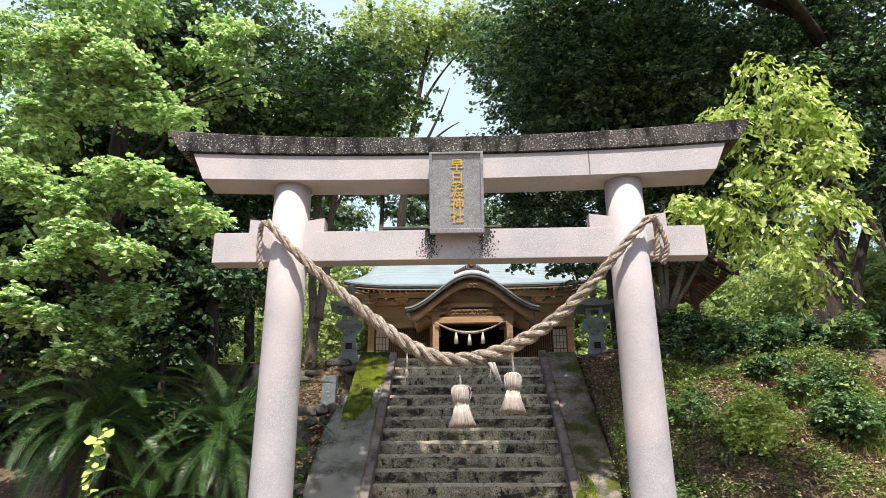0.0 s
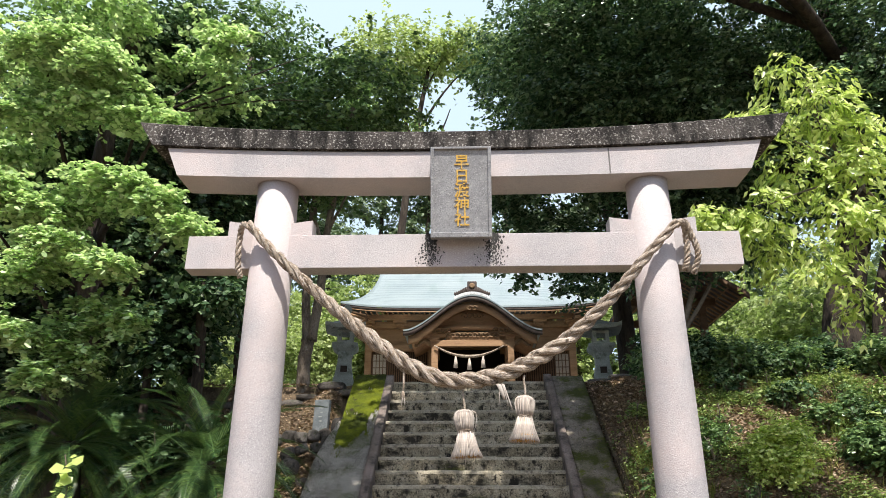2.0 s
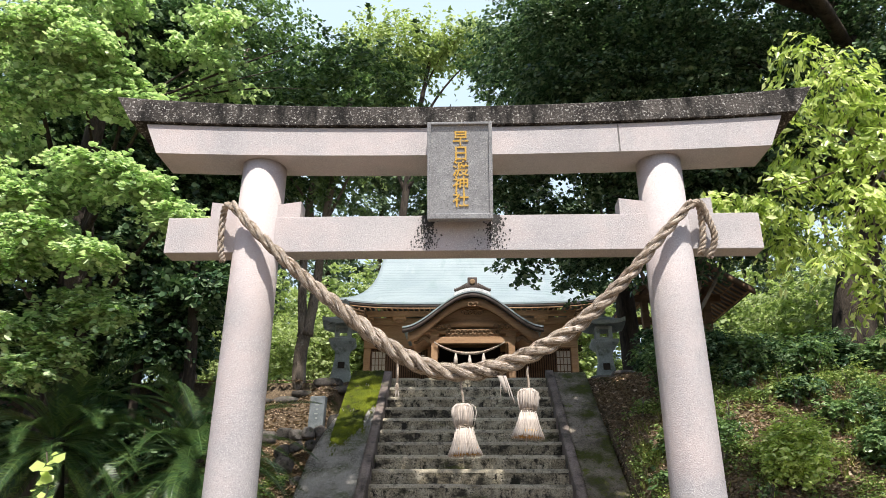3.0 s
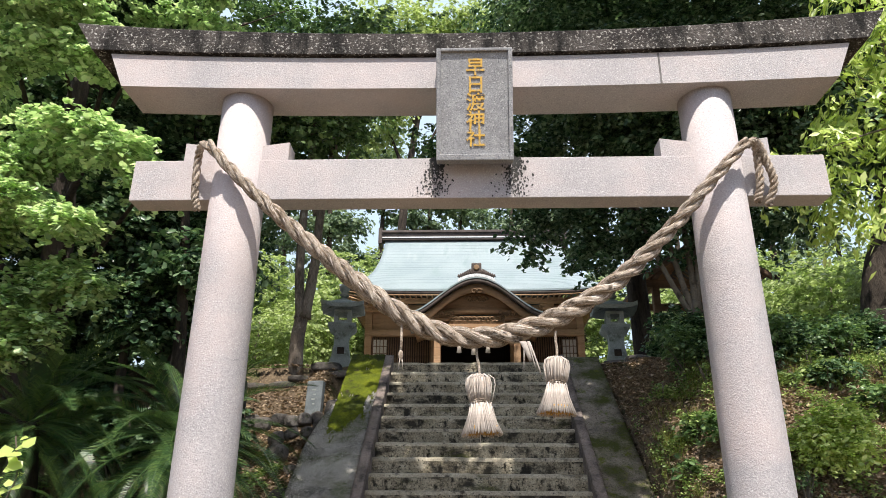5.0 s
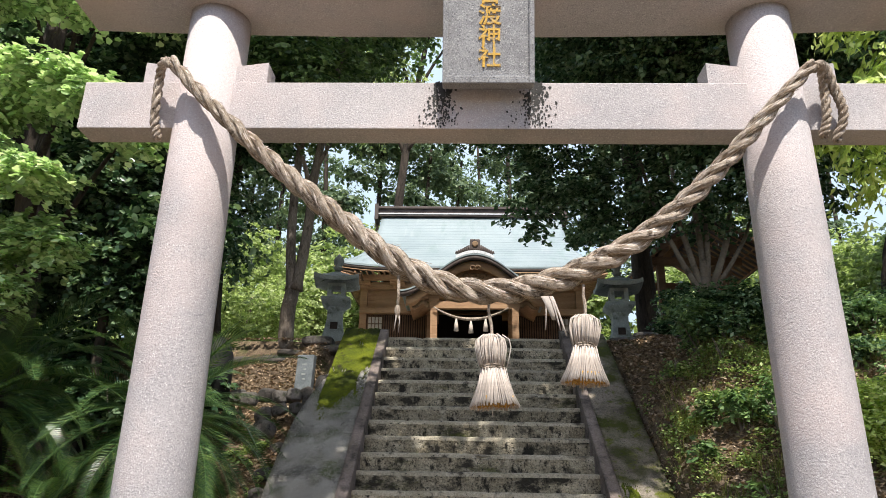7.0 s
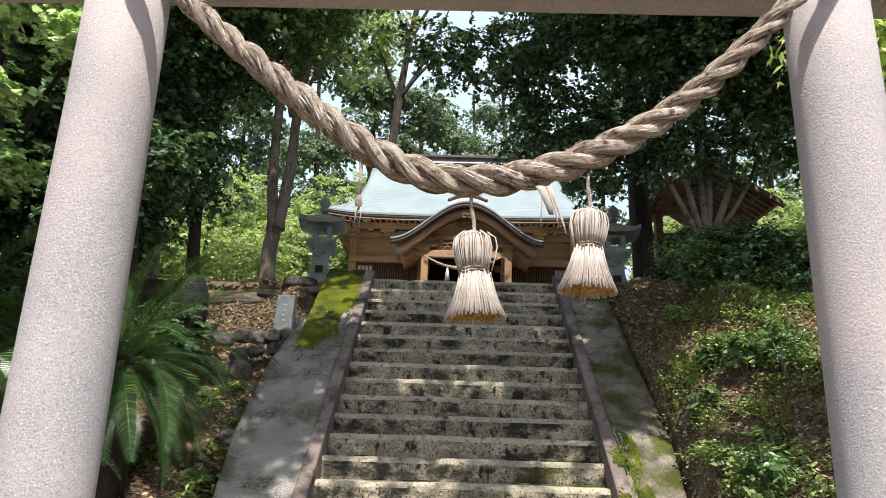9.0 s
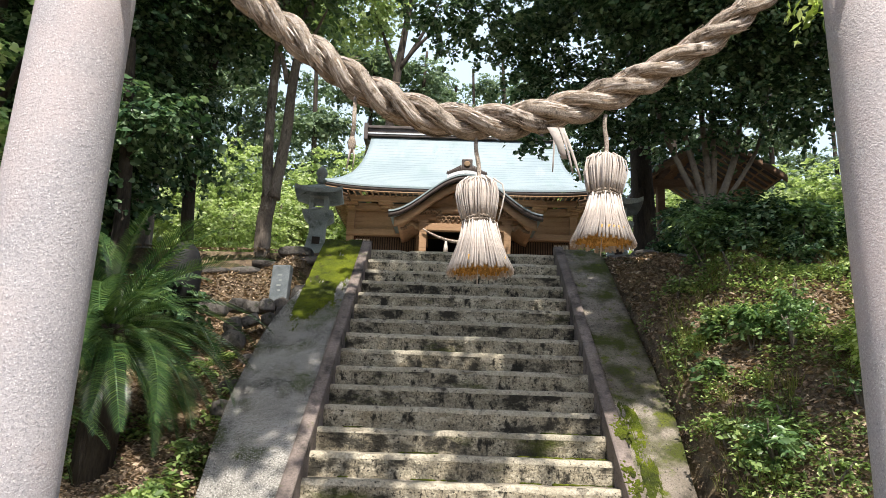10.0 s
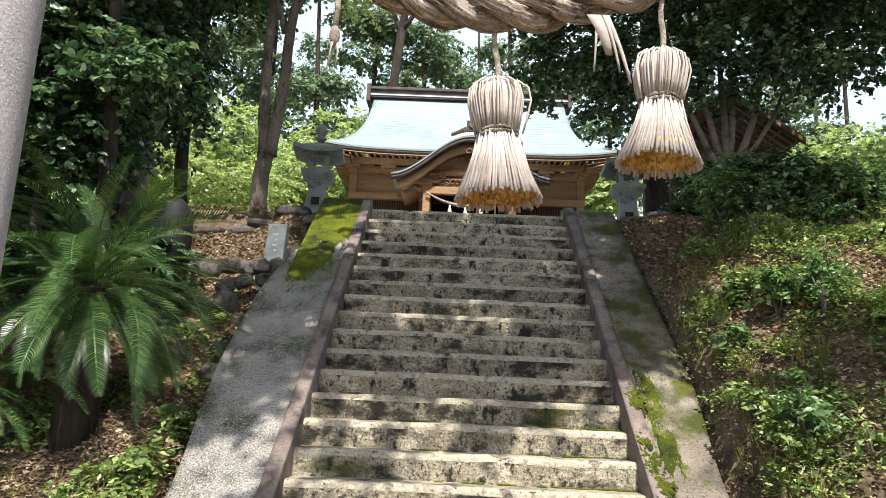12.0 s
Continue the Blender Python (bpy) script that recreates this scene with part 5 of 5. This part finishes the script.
# bright bough beside the gate
YELLOW = ((2.81, 5.25, .20), (3.16, 5.22, .20), (2.57, 4.81, .28), (3.0, 4.87, .32), (3.35, 4.70, .24), (2.81, 4.37, .30), (3.25, 4.32, .28), (2.36, 4.75, .16), (2.52, 3.99, .26), (2.96, 3.88, .28), (3.3, 3.88, .20), (3.06, 3.24, .20), (2.76, 3.5, .22))
tree("yellow_green_tree", (4.6, 7.4, 2.0), "young tree with glossy yellow-green leaves in full sun", [([(4.6, 7.4, 1.7), (4.2, 6.8, 3.8), (3.3, 6.1, 4.5), (3.0, 5.9, 5.2)], (0.03, 0.010))],
     [([(x, 5.8 + 0.1 * (k % 3), z, r, r, r * 0.85) for k, (x, z, r) in enumerate(YELLOW)], 5600, 0.034, 10, dict(tuft=0.075, per=11, up=0.6, long=2.2, droop=0.7, shell=0.5)),
      ([(2.12, 6.25, 4.08, .2, .2, .14), (2.36, 6.2, 4.0, .2, .2, .16), (2.62, 6.2, 3.72, .2, .2, .16)], 1500, 0.034, 40, dict(tuft=0.075, per=11, up=0.6, long=2.2, droop=0.7, shell=0.4))],
     BARK, LEAF_YELLOW, branches=[((3.5, 6.2, 4.4), [(2.6, 5.85, 4.7), (2.95, 5.8, 4.9), (2.45, 5.8, 4.0), (3.2, 5.8, 4.2), (2.85, 5.8, 5.3), (2.8, 5.8, 3.6), (3.3, 5.8, 4.7)], 0.016, 0.004, 10), ((3.4, 6.2, 4.2), [(2.1, 6.2, 4.08), (2.6, 6.2, 3.75), (3.05, 5.8, 3.3)], 0.012, 0.003, 11)])
# multi-stemmed tree and dark trunk on the terrace
stems = [([(3.38, 12.0, 3.6), (3.34, 12.0, 4.2), (3.44, 12.0, 4.75)], (0.10, 0.075))]
for dx, r, sd in ((-0.80, .045, 1), (-0.38, .05, 2), (0.02, .055, 3), (0.22, .05, 4), (0.75, .055, 5), (1.2, .035, 6)):
    stems.append(([(3.42 + dx * 0.10, 12.0, 4.55), (3.42 + dx * 0.42, 12.0, 5.1), (3.44 + dx * 0.75, 12.0 + 0.05 * sd, 5.8), (3.44 + dx * 1.1, 12.0 + 0.1 * sd, 7.2)], (r, r * 0.6)))
tree("multi_stemmed_tree", (3.36, 12.0, 3.6), "pale smooth-barked tree with many fanning stems", stems,
     [([(3.0, 11.6, 7.5, 1.1, .9, .8), (4.3, 11.8, 7.4, 1.0, .9, .8)], 9000, 0.075, 11, dict(tuft=0.18, per=20)), ([(3.05, 12.0, 4.35, .28, .3, .34), (2.9, 12.1, 3.95, .22, .25, .25)], 2200, 0.05, 12, dict(tuft=0.09, per=16))], BARK_PALE, LEAF_DARK)
tree("dark_trunk_tree", (3.15, 14.0, 3.5), "straight dark-trunked tree on the terrace", [([(3.12, 14, 3.4), (3.05, 14, 6), (2.95, 14, 11)], (0.21, 0.15))],
     [([(2.6, 13.6, 9.6, 2.0, 1.6, 1.5), (4.2, 13.6, 10.2, 1.8, 1.6, 1.5), (1.4, 13.8, 11.2, 1.2, 1.2, 1.0), (3.0, 13.6, 12.4, 2.0, 1.6, 1.4)], 52000, 0.075, 13, dict(tuft=0.18, per=20))], BARK_DARK, LEAF_DARK)
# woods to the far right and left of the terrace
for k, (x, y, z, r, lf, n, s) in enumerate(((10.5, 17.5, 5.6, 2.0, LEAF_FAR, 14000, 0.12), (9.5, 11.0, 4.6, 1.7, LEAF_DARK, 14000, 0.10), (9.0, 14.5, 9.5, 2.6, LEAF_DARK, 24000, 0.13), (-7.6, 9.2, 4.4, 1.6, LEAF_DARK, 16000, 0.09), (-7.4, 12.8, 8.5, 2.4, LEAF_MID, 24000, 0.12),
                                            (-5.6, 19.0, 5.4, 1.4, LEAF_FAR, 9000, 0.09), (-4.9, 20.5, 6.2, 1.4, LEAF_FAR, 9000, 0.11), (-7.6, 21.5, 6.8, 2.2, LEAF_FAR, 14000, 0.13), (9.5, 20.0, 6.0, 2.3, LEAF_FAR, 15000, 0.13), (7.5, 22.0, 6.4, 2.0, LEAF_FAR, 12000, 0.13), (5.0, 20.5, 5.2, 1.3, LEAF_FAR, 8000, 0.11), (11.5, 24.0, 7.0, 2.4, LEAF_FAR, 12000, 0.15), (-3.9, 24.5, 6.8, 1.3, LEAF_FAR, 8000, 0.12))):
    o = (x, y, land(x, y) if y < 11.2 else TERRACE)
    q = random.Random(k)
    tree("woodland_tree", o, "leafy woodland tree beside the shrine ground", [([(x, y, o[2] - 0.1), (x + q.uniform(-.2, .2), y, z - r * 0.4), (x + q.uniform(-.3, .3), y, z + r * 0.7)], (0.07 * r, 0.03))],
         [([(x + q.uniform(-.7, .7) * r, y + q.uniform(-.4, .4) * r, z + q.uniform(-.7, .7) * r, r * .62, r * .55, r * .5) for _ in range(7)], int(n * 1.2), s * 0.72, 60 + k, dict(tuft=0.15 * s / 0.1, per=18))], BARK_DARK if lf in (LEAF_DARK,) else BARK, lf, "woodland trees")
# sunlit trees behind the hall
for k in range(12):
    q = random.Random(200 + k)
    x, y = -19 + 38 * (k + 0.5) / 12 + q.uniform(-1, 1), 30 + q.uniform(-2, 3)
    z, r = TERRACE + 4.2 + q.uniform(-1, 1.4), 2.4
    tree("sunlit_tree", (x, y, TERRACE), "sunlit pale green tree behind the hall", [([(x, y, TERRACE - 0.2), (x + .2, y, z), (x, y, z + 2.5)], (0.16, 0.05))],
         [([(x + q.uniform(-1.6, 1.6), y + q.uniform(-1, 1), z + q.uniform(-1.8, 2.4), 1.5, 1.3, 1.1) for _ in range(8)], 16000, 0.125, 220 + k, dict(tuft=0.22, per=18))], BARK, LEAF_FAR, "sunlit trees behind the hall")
# tall conifers with bare trunks on the hill
for k in range(26):
    q = random.Random(300 + k)
    x, y = -26 + 52 * (k + 0.5) / 26 + q.uniform(-0.8, 0.8), 40 + q.uniform(-3, 6)
    h = 17 + q.uniform(0, 7)
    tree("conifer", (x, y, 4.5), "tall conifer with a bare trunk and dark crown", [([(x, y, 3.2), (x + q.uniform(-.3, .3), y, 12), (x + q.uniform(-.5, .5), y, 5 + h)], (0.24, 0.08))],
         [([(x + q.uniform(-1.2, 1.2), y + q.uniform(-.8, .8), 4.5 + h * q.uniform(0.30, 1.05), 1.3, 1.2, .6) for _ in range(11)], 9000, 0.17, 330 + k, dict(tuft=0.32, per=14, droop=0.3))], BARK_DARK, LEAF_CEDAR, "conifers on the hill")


# ---- cycads ----
def frond_mesh(length, rise, fall, seed):
    """A feathery leaf: midrib that climbs, then bows over; close narrow leaflets on both sides."""
    rng = np.random.default_rng(seed)
    n, vs, fs = 62, [], []
    line = []
    for i in range(n + 1):
        s = i / n
        a = rise * (1 - s) - fall * s
        step = np.array([math.cos(a), 0.06 * math.sin(2.2 * s + seed), math.sin(a)]) * (length / n)
        line.append((line[-1] + step) if line else np.zeros(3))
    for i in range(n):
        k = len(vs)
        w = 0.007 * (1 - i / n) + 0.002
        for p in (line[i], line[i + 1]):
            vs += [p + [0, -w, 0], p + [0, w, 0]]
        fs.append((k, k + 1, k + 3, k + 2))
    for i in range(7, n + 1):
        s = i / n
        l = length * 0.145 * (math.sin(math.pi * min(1, 0.14 + 0.84 * s)) ** 0.6) * rng.uniform(0.88, 1.06)
        d = line[i] - line[max(i - 2, 0)]
        d /= np.linalg.norm(d)
        up = np.array([-d[2], 0, d[0]])
        for side in (-1, 1):
            a = np.array([0, side, 0]) * 0.74 + d * 0.66 + up * 0.30
            a /= np.linalg.norm(a)
            e = d * 0.0036
            p = line[i]
            q, t = p + a * l * 0.55, p + a * l - np.array([0, 0, l * 0.20])
            k = len(vs)
            vs += [p - e, p + e, q + e * 1.1, q - e * 1.1, t]
            fs += [(k, k + 1, k + 2, k + 3), (k + 3, k + 2, k + 4)]
    me = bpy.data.meshes.new("frond")
    me.from_pydata([tuple(v) for v in vs], [], fs)
    me.materials.append(FROND)
    return me


FRONDS = [frond_mesh(L, a, b, k) for k, (L, a, b) in enumerate(((0.95, 1.25, -0.6), (1.0, 1.05, 0.1), (1.05, 0.8, 0.7), (1.05, 0.55, 1.0), (1.0, 0.3, 1.2), (0.9, 0.0, 1.35), (0.8, -0.4, 1.45)))]


def cycad(at, label, count, s, seed):
    ob = thing("cycad", at, label, "cycad", "cycads on the bank")
    q = random.Random(seed)
    part("trunk", sweep(bmesh.new(), [(0, 0, -1.25), (0.02, 0, -0.5), (0, 0, 0.02)], [0.15, 0.14, 0.08], 14, wobble=0.3), BARK_DARK, ob)
    for k in range(count):
        u = k / count
        me = FRONDS[min(6, int(u ** 0.8 * 7.6))]
        f = new("frond", me)
        f.parent = ob
        z = s * q.uniform(0.85, 1.12)
        f.matrix_basis = pose(0, 0, 0.02 - 0.10 * u, 0, 0, 137.5 * k + q.uniform(-16, 16)) @ pose(0, 0, 0, q.uniform(-22, 22), q.uniform(-7, 7), 0) @ Matrix.Diagonal((z, z, z, 1))
    return ob


cycad((-2.70, 7.98, 2.16), "dark green cycad with arching feathery fronds", 74, 1.28, 1)
cycad((-3.95, 7.60, 2.32), "dark green cycad with arching feathery fronds", 66, 1.25, 2)
cycad((-3.25, 7.5, 1.45), "low cycad clump with drooping fronds", 34, 0.85, 3)


# ---- shrubs, weeds, litter ----
def shrub(x, y, r, h, leaf, label, n, size, seed):
    z = land(x, y)
    ob = thing("shrub", (x, y, z), label, "shrub", "shrubs on the bank")
    q = random.Random(seed)
    for k in range(5):
        part("stem", limbs(bmesh.new(), (0, 0, -0.05), [(q.uniform(-r, r) * .7, q.uniform(-r, r) * .7, h * q.uniform(.5, .9))], 0.012, 0.004, seed + k), BARK, ob)
    v, f = crown([(q.uniform(-r, r) * .5, q.uniform(-r, r) * .5, h * q.uniform(.45, .8), r * .55, r * .5, h * .33) for _ in range(6)], n, size, seed, tuft=0.07, per=12, up=0.8, long=1.8)
    raw("foliage", v, f, leaf, ob)
    return ob


for k in range(18):
    q = random.Random(840 + k)
    shrub(1.95 + q.uniform(0, 2.6), 7.1 + q.uniform(0, 2.0), q.uniform(.13, .24), q.uniform(.22, .38), (LEAF_MID, LEAF_DARK, WEED)[k % 3], "straggly green undergrowth on the sunlit bank", 600, q.uniform(.024, .034), 860 + k)
shrub(2.80, 7.30, 0.30, 0.62, LEAF_YELLOW, "rounded sunlit shrub with yellow-green leaves", 6000, 0.026, 1)
shrub(3.9, 7.5, 0.36, 0.5, LEAF_MID, "rounded green shrub on the bank", 6000, 0.030, 2)
for k in range(13):
    q = random.Random(500 + k)
    shrub(3.2 + 0.32 * k, 10.35 + q.uniform(-.35, .25), 0.40, 0.42 + q.uniform(0, .22), LEAF_MID if k % 3 else LEAF_DARK, "dense low green shrub along the terrace edge", 3600, 0.036, 510 + k)
for k in range(11):
    q = random.Random(620 + k)
    shrub(2.3 + 0.30 * k, 9.35 + q.uniform(-.3, .3), 0.36, 0.40 + q.uniform(0, .25), LEAF_DARK if k % 3 else LEAF_MID, "low dark shrub on the shaded upper bank", 2600, 0.032, 630 + k)
for k in range(7):
    q = random.Random(540 + k)
    shrub(-3.0 - 0.55 * k, 9.6 + q.uniform(-.6, .6), 0.45, 0.7 + q.uniform(0, .4), LEAF_DARK, "dark shaded shrub under the trees", 2200, 0.06, 550 + k)
shrub(-2.30, 7.08, 0.15, 0.30, LEAF_YELLOW, "small bright green seedling with broad leaves", 110, 0.075, 571)
for k, (x, y) in enumerate(((2.05, 8.35), (2.35, 8.7), (2.6, 8.2), (1.86, 8.0), (1.80, 7.6), (2.15, 7.5), (2.4, 7.8), (1.95, 9.0), (2.8, 8.8), (2.3, 9.3), (3.1, 8.4), (1.84, 7.2), (2.5, 7.2), (3.3, 7.8), (2.2, 7.0), (2.7, 9.4), (3.5, 8.9))):
    q = random.Random(700 + k)
    shrub(x, y, q.uniform(.09, .17), q.uniform(.14, .30), WEED if k % 3 else LEAF_MID, "leafy green weed growing out of the bank", 220, q.uniform(.020, .032), 720 + k)
for k, (x, y) in enumerate(((-2.75, 6.5), (-3.1, 6.6), (-2.95, 6.25), (-3.4, 6.8), (-2.5, 6.75), (-2.0, 8.0), (-2.05, 7.6))):
    q = random.Random(760 + k)
    shrub(x, y, q.uniform(.10, .18), q.uniform(.10, .20), WEED, "low bright green weed at the foot of the bank", 140, q.uniform(.035, .05), 770 + k)
vine = thing("climbing_vine", (-3.55, 6.9, 1.0), "climbing vine with broad bright green leaves", "vine")
part("stem", sweep(bmesh.new(), smooth_line([(0.1, 0, -0.1), (0.02, -0.03, 0.25), (-0.05, 0, 0.55), (0.02, 0.02, 0.85), (-0.06, 0.03, 1.15)], 30), 0.006, 6), BARK, vine)
for k in range(34):
    q = random.Random(810 + k)
    v, f = leaf_mesh(np.array([[q.uniform(-.13, .13), q.uniform(-.1, .06), 0.04 + 0.033 * k]]), np.array([[q.uniform(-.4, .4), -0.7, 0.8]]), 0.085, np.random.default_rng(810 + k), 1.15, 0.2, 0.4, True)
    raw("leaf", v, f, LEAF_YELLOW, vine)
part("boulder", lathe(bmesh.new(), [(0.18, -0.3), (0.195, 0.1), (0.185, 0.30), (0.14, 0.43), (0.07, 0.50), (0.01, 0.52)], 22), BLACK_STONE).location = (-2.90, 9.72, 2.78)
tagged(bpy.data.objects["boulder"], "dark rounded boulder behind the cycad", "boulder")
part("fallen_stick", sweep(bmesh.new(), smooth_line([(-2.36, 6.62, 0.03), (-2.2, 6.5, 0.05), (-2.02, 6.42, 0.02), (-1.9, 6.36, 0.05)], 18), [0.016 - 0.0005 * k for k in range(19)], 7, wobble=0.3), BARK).location = (0, 0, land(-2.1, 6.45))
tagged(bpy.data.objects["fallen_stick"], "crooked dead stick lying on leaf litter", "stick")


def scatter(name, label, category, n, area, leaf, size, seed, lift=0.0, spread=0.0, keep=None, long=1.6, up=1.2, tufts=0):
    """Small leaves strewn over the banks, one object."""
    rng = np.random.default_rng(seed)
    m = n if not tufts else tufts
    pts = []
    while len(pts) < m:
        x, y = rng.uniform(area[0], area[1]), rng.uniform(area[2], area[3])
        if (x < -1.86 or x > 1.62) and (keep is None or keep(x, y)):
            pts.append((x, y, land(x, y)))
    pts = np.array(pts)
    if tufts:
        per = n // tufts
        c = np.repeat(pts, per, 0) + rng.normal(size=(tufts * per, 3)) * np.array([spread, spread, lift * 0.4]) + [0, 0, lift]
    else:
        c = pts + [0, 0, lift] + rng.normal(size=(m, 3)) * [0, 0, lift * 0.4]
    nr = rng.normal(size=c.shape) * 0.5 + [0, 0, up]
    v, f = leaf_mesh(c, nr, size, rng, long, 0.35)
    return tagged(raw(name, v, f, leaf), label, category, kind="stuff")


def patchy(th, sc=1.1, off=0.0):
    return lambda x, y: noise.noise(Vector((x * sc + off, y * sc, off))) > th


scatter("leaf_litter", "dry brown fallen leaves covering the banks", "leaf litter", 90000, (-4.6, 5.0, 6.0, 11.2), LITTER, 0.028, 21, 0.012)
scatter("weeds", "low green weeds growing on the banks", "weeds", 34000, (1.68, 4.6, 6.2, 9.2), WEED, 0.021, 22, 0.05, 0.05, patchy(-0.02, 2.3), tufts=1900)
scatter("weeds", "low green weeds growing under the cycads", "weeds", 13000, (-4.6, -1.9, 5.8, 9.2), WEED, 0.034, 23, 0.04, 0.05, patchy(0.05, 1.4, 3.0), tufts=950)


def blades(name, label, n, area, seed, height, keep):
    rng = np.random.default_rng(seed)
    vs, fs = [], []
    while len(fs) < n:
        x, y = rng.uniform(area[0], area[1]), rng.uniform(area[2], area[3])
        if not ((x < -1.86 or x > 1.64) and keep(x, y)):
            continue
        z = land(x, y)
        for _ in range(9):
            a, h = rng.uniform(0, 6.28), height * rng.uniform(0.5, 1.3)
            d = np.array([math.cos(a), math.sin(a), 0])
            w = np.array([-d[1], d[0], 0]) * 0.0028
            p = np.array([x, y, z - 0.01]) + d * rng.uniform(0, 0.035)
            k = len(vs)
            vs += [p - w, p + w, p + d * h * 0.35 + [0, 0, h * 0.7] + w * 0.7, p + d * h * 0.35 + [0, 0, h * 0.7] - w * 0.7, p + d * h * 0.85 + [0, 0, h * 0.85], p + d * h * 0.85 + [0, 0, h * 0.85]]
            fs += [(k, k + 1, k + 2, k + 3), (k + 3, k + 2, k + 4, k + 5)]
    return tagged(raw(name, vs, fs, GRASS), label, "grass", kind="stuff")


blades("grass", "tufts of green and dry grass on the bank", 15000, (1.72, 4.6, 6.2, 9.2), 31, 0.13, patchy(0.05, 1.9, 7.0))
blades("grass", "tufts of green and dry grass at the foot of the bank", 7000, (-4.2, -1.9, 5.8, 7.9), 32, 0.09, patchy(0.05, 1.3, 9.0))
# small cushions of moss on the kerb and steps
rr = random.Random(77)
for k in range(12):
    y = 7.25 + 1.0 * rr.random()
    bm = bmesh.new()
    for c in range(60):
        bmesh.ops.create_icosphere(bm, subdivisions=1, radius=rr.uniform(0.005, 0.015), matrix=pose(rr.gauss(0, 0.024), rr.gauss(0, 0.038), rr.uniform(-0.006, 0.006)))
    for v in bm.verts:
        v.co *= 1 + 0.3 * noise.noise(v.co * 40)
        v.co.z *= 0.6
    ob = part("moss_cushion", bm, MOSS)
    ob.matrix_basis = pose(1.165 + rr.uniform(-0.02, 0.05), y, stair_line(y) + 0.105, 37, 0, 0)
    tagged(ob, "bright yellow-green moss cushion on the concrete", "moss", "moss cushions")
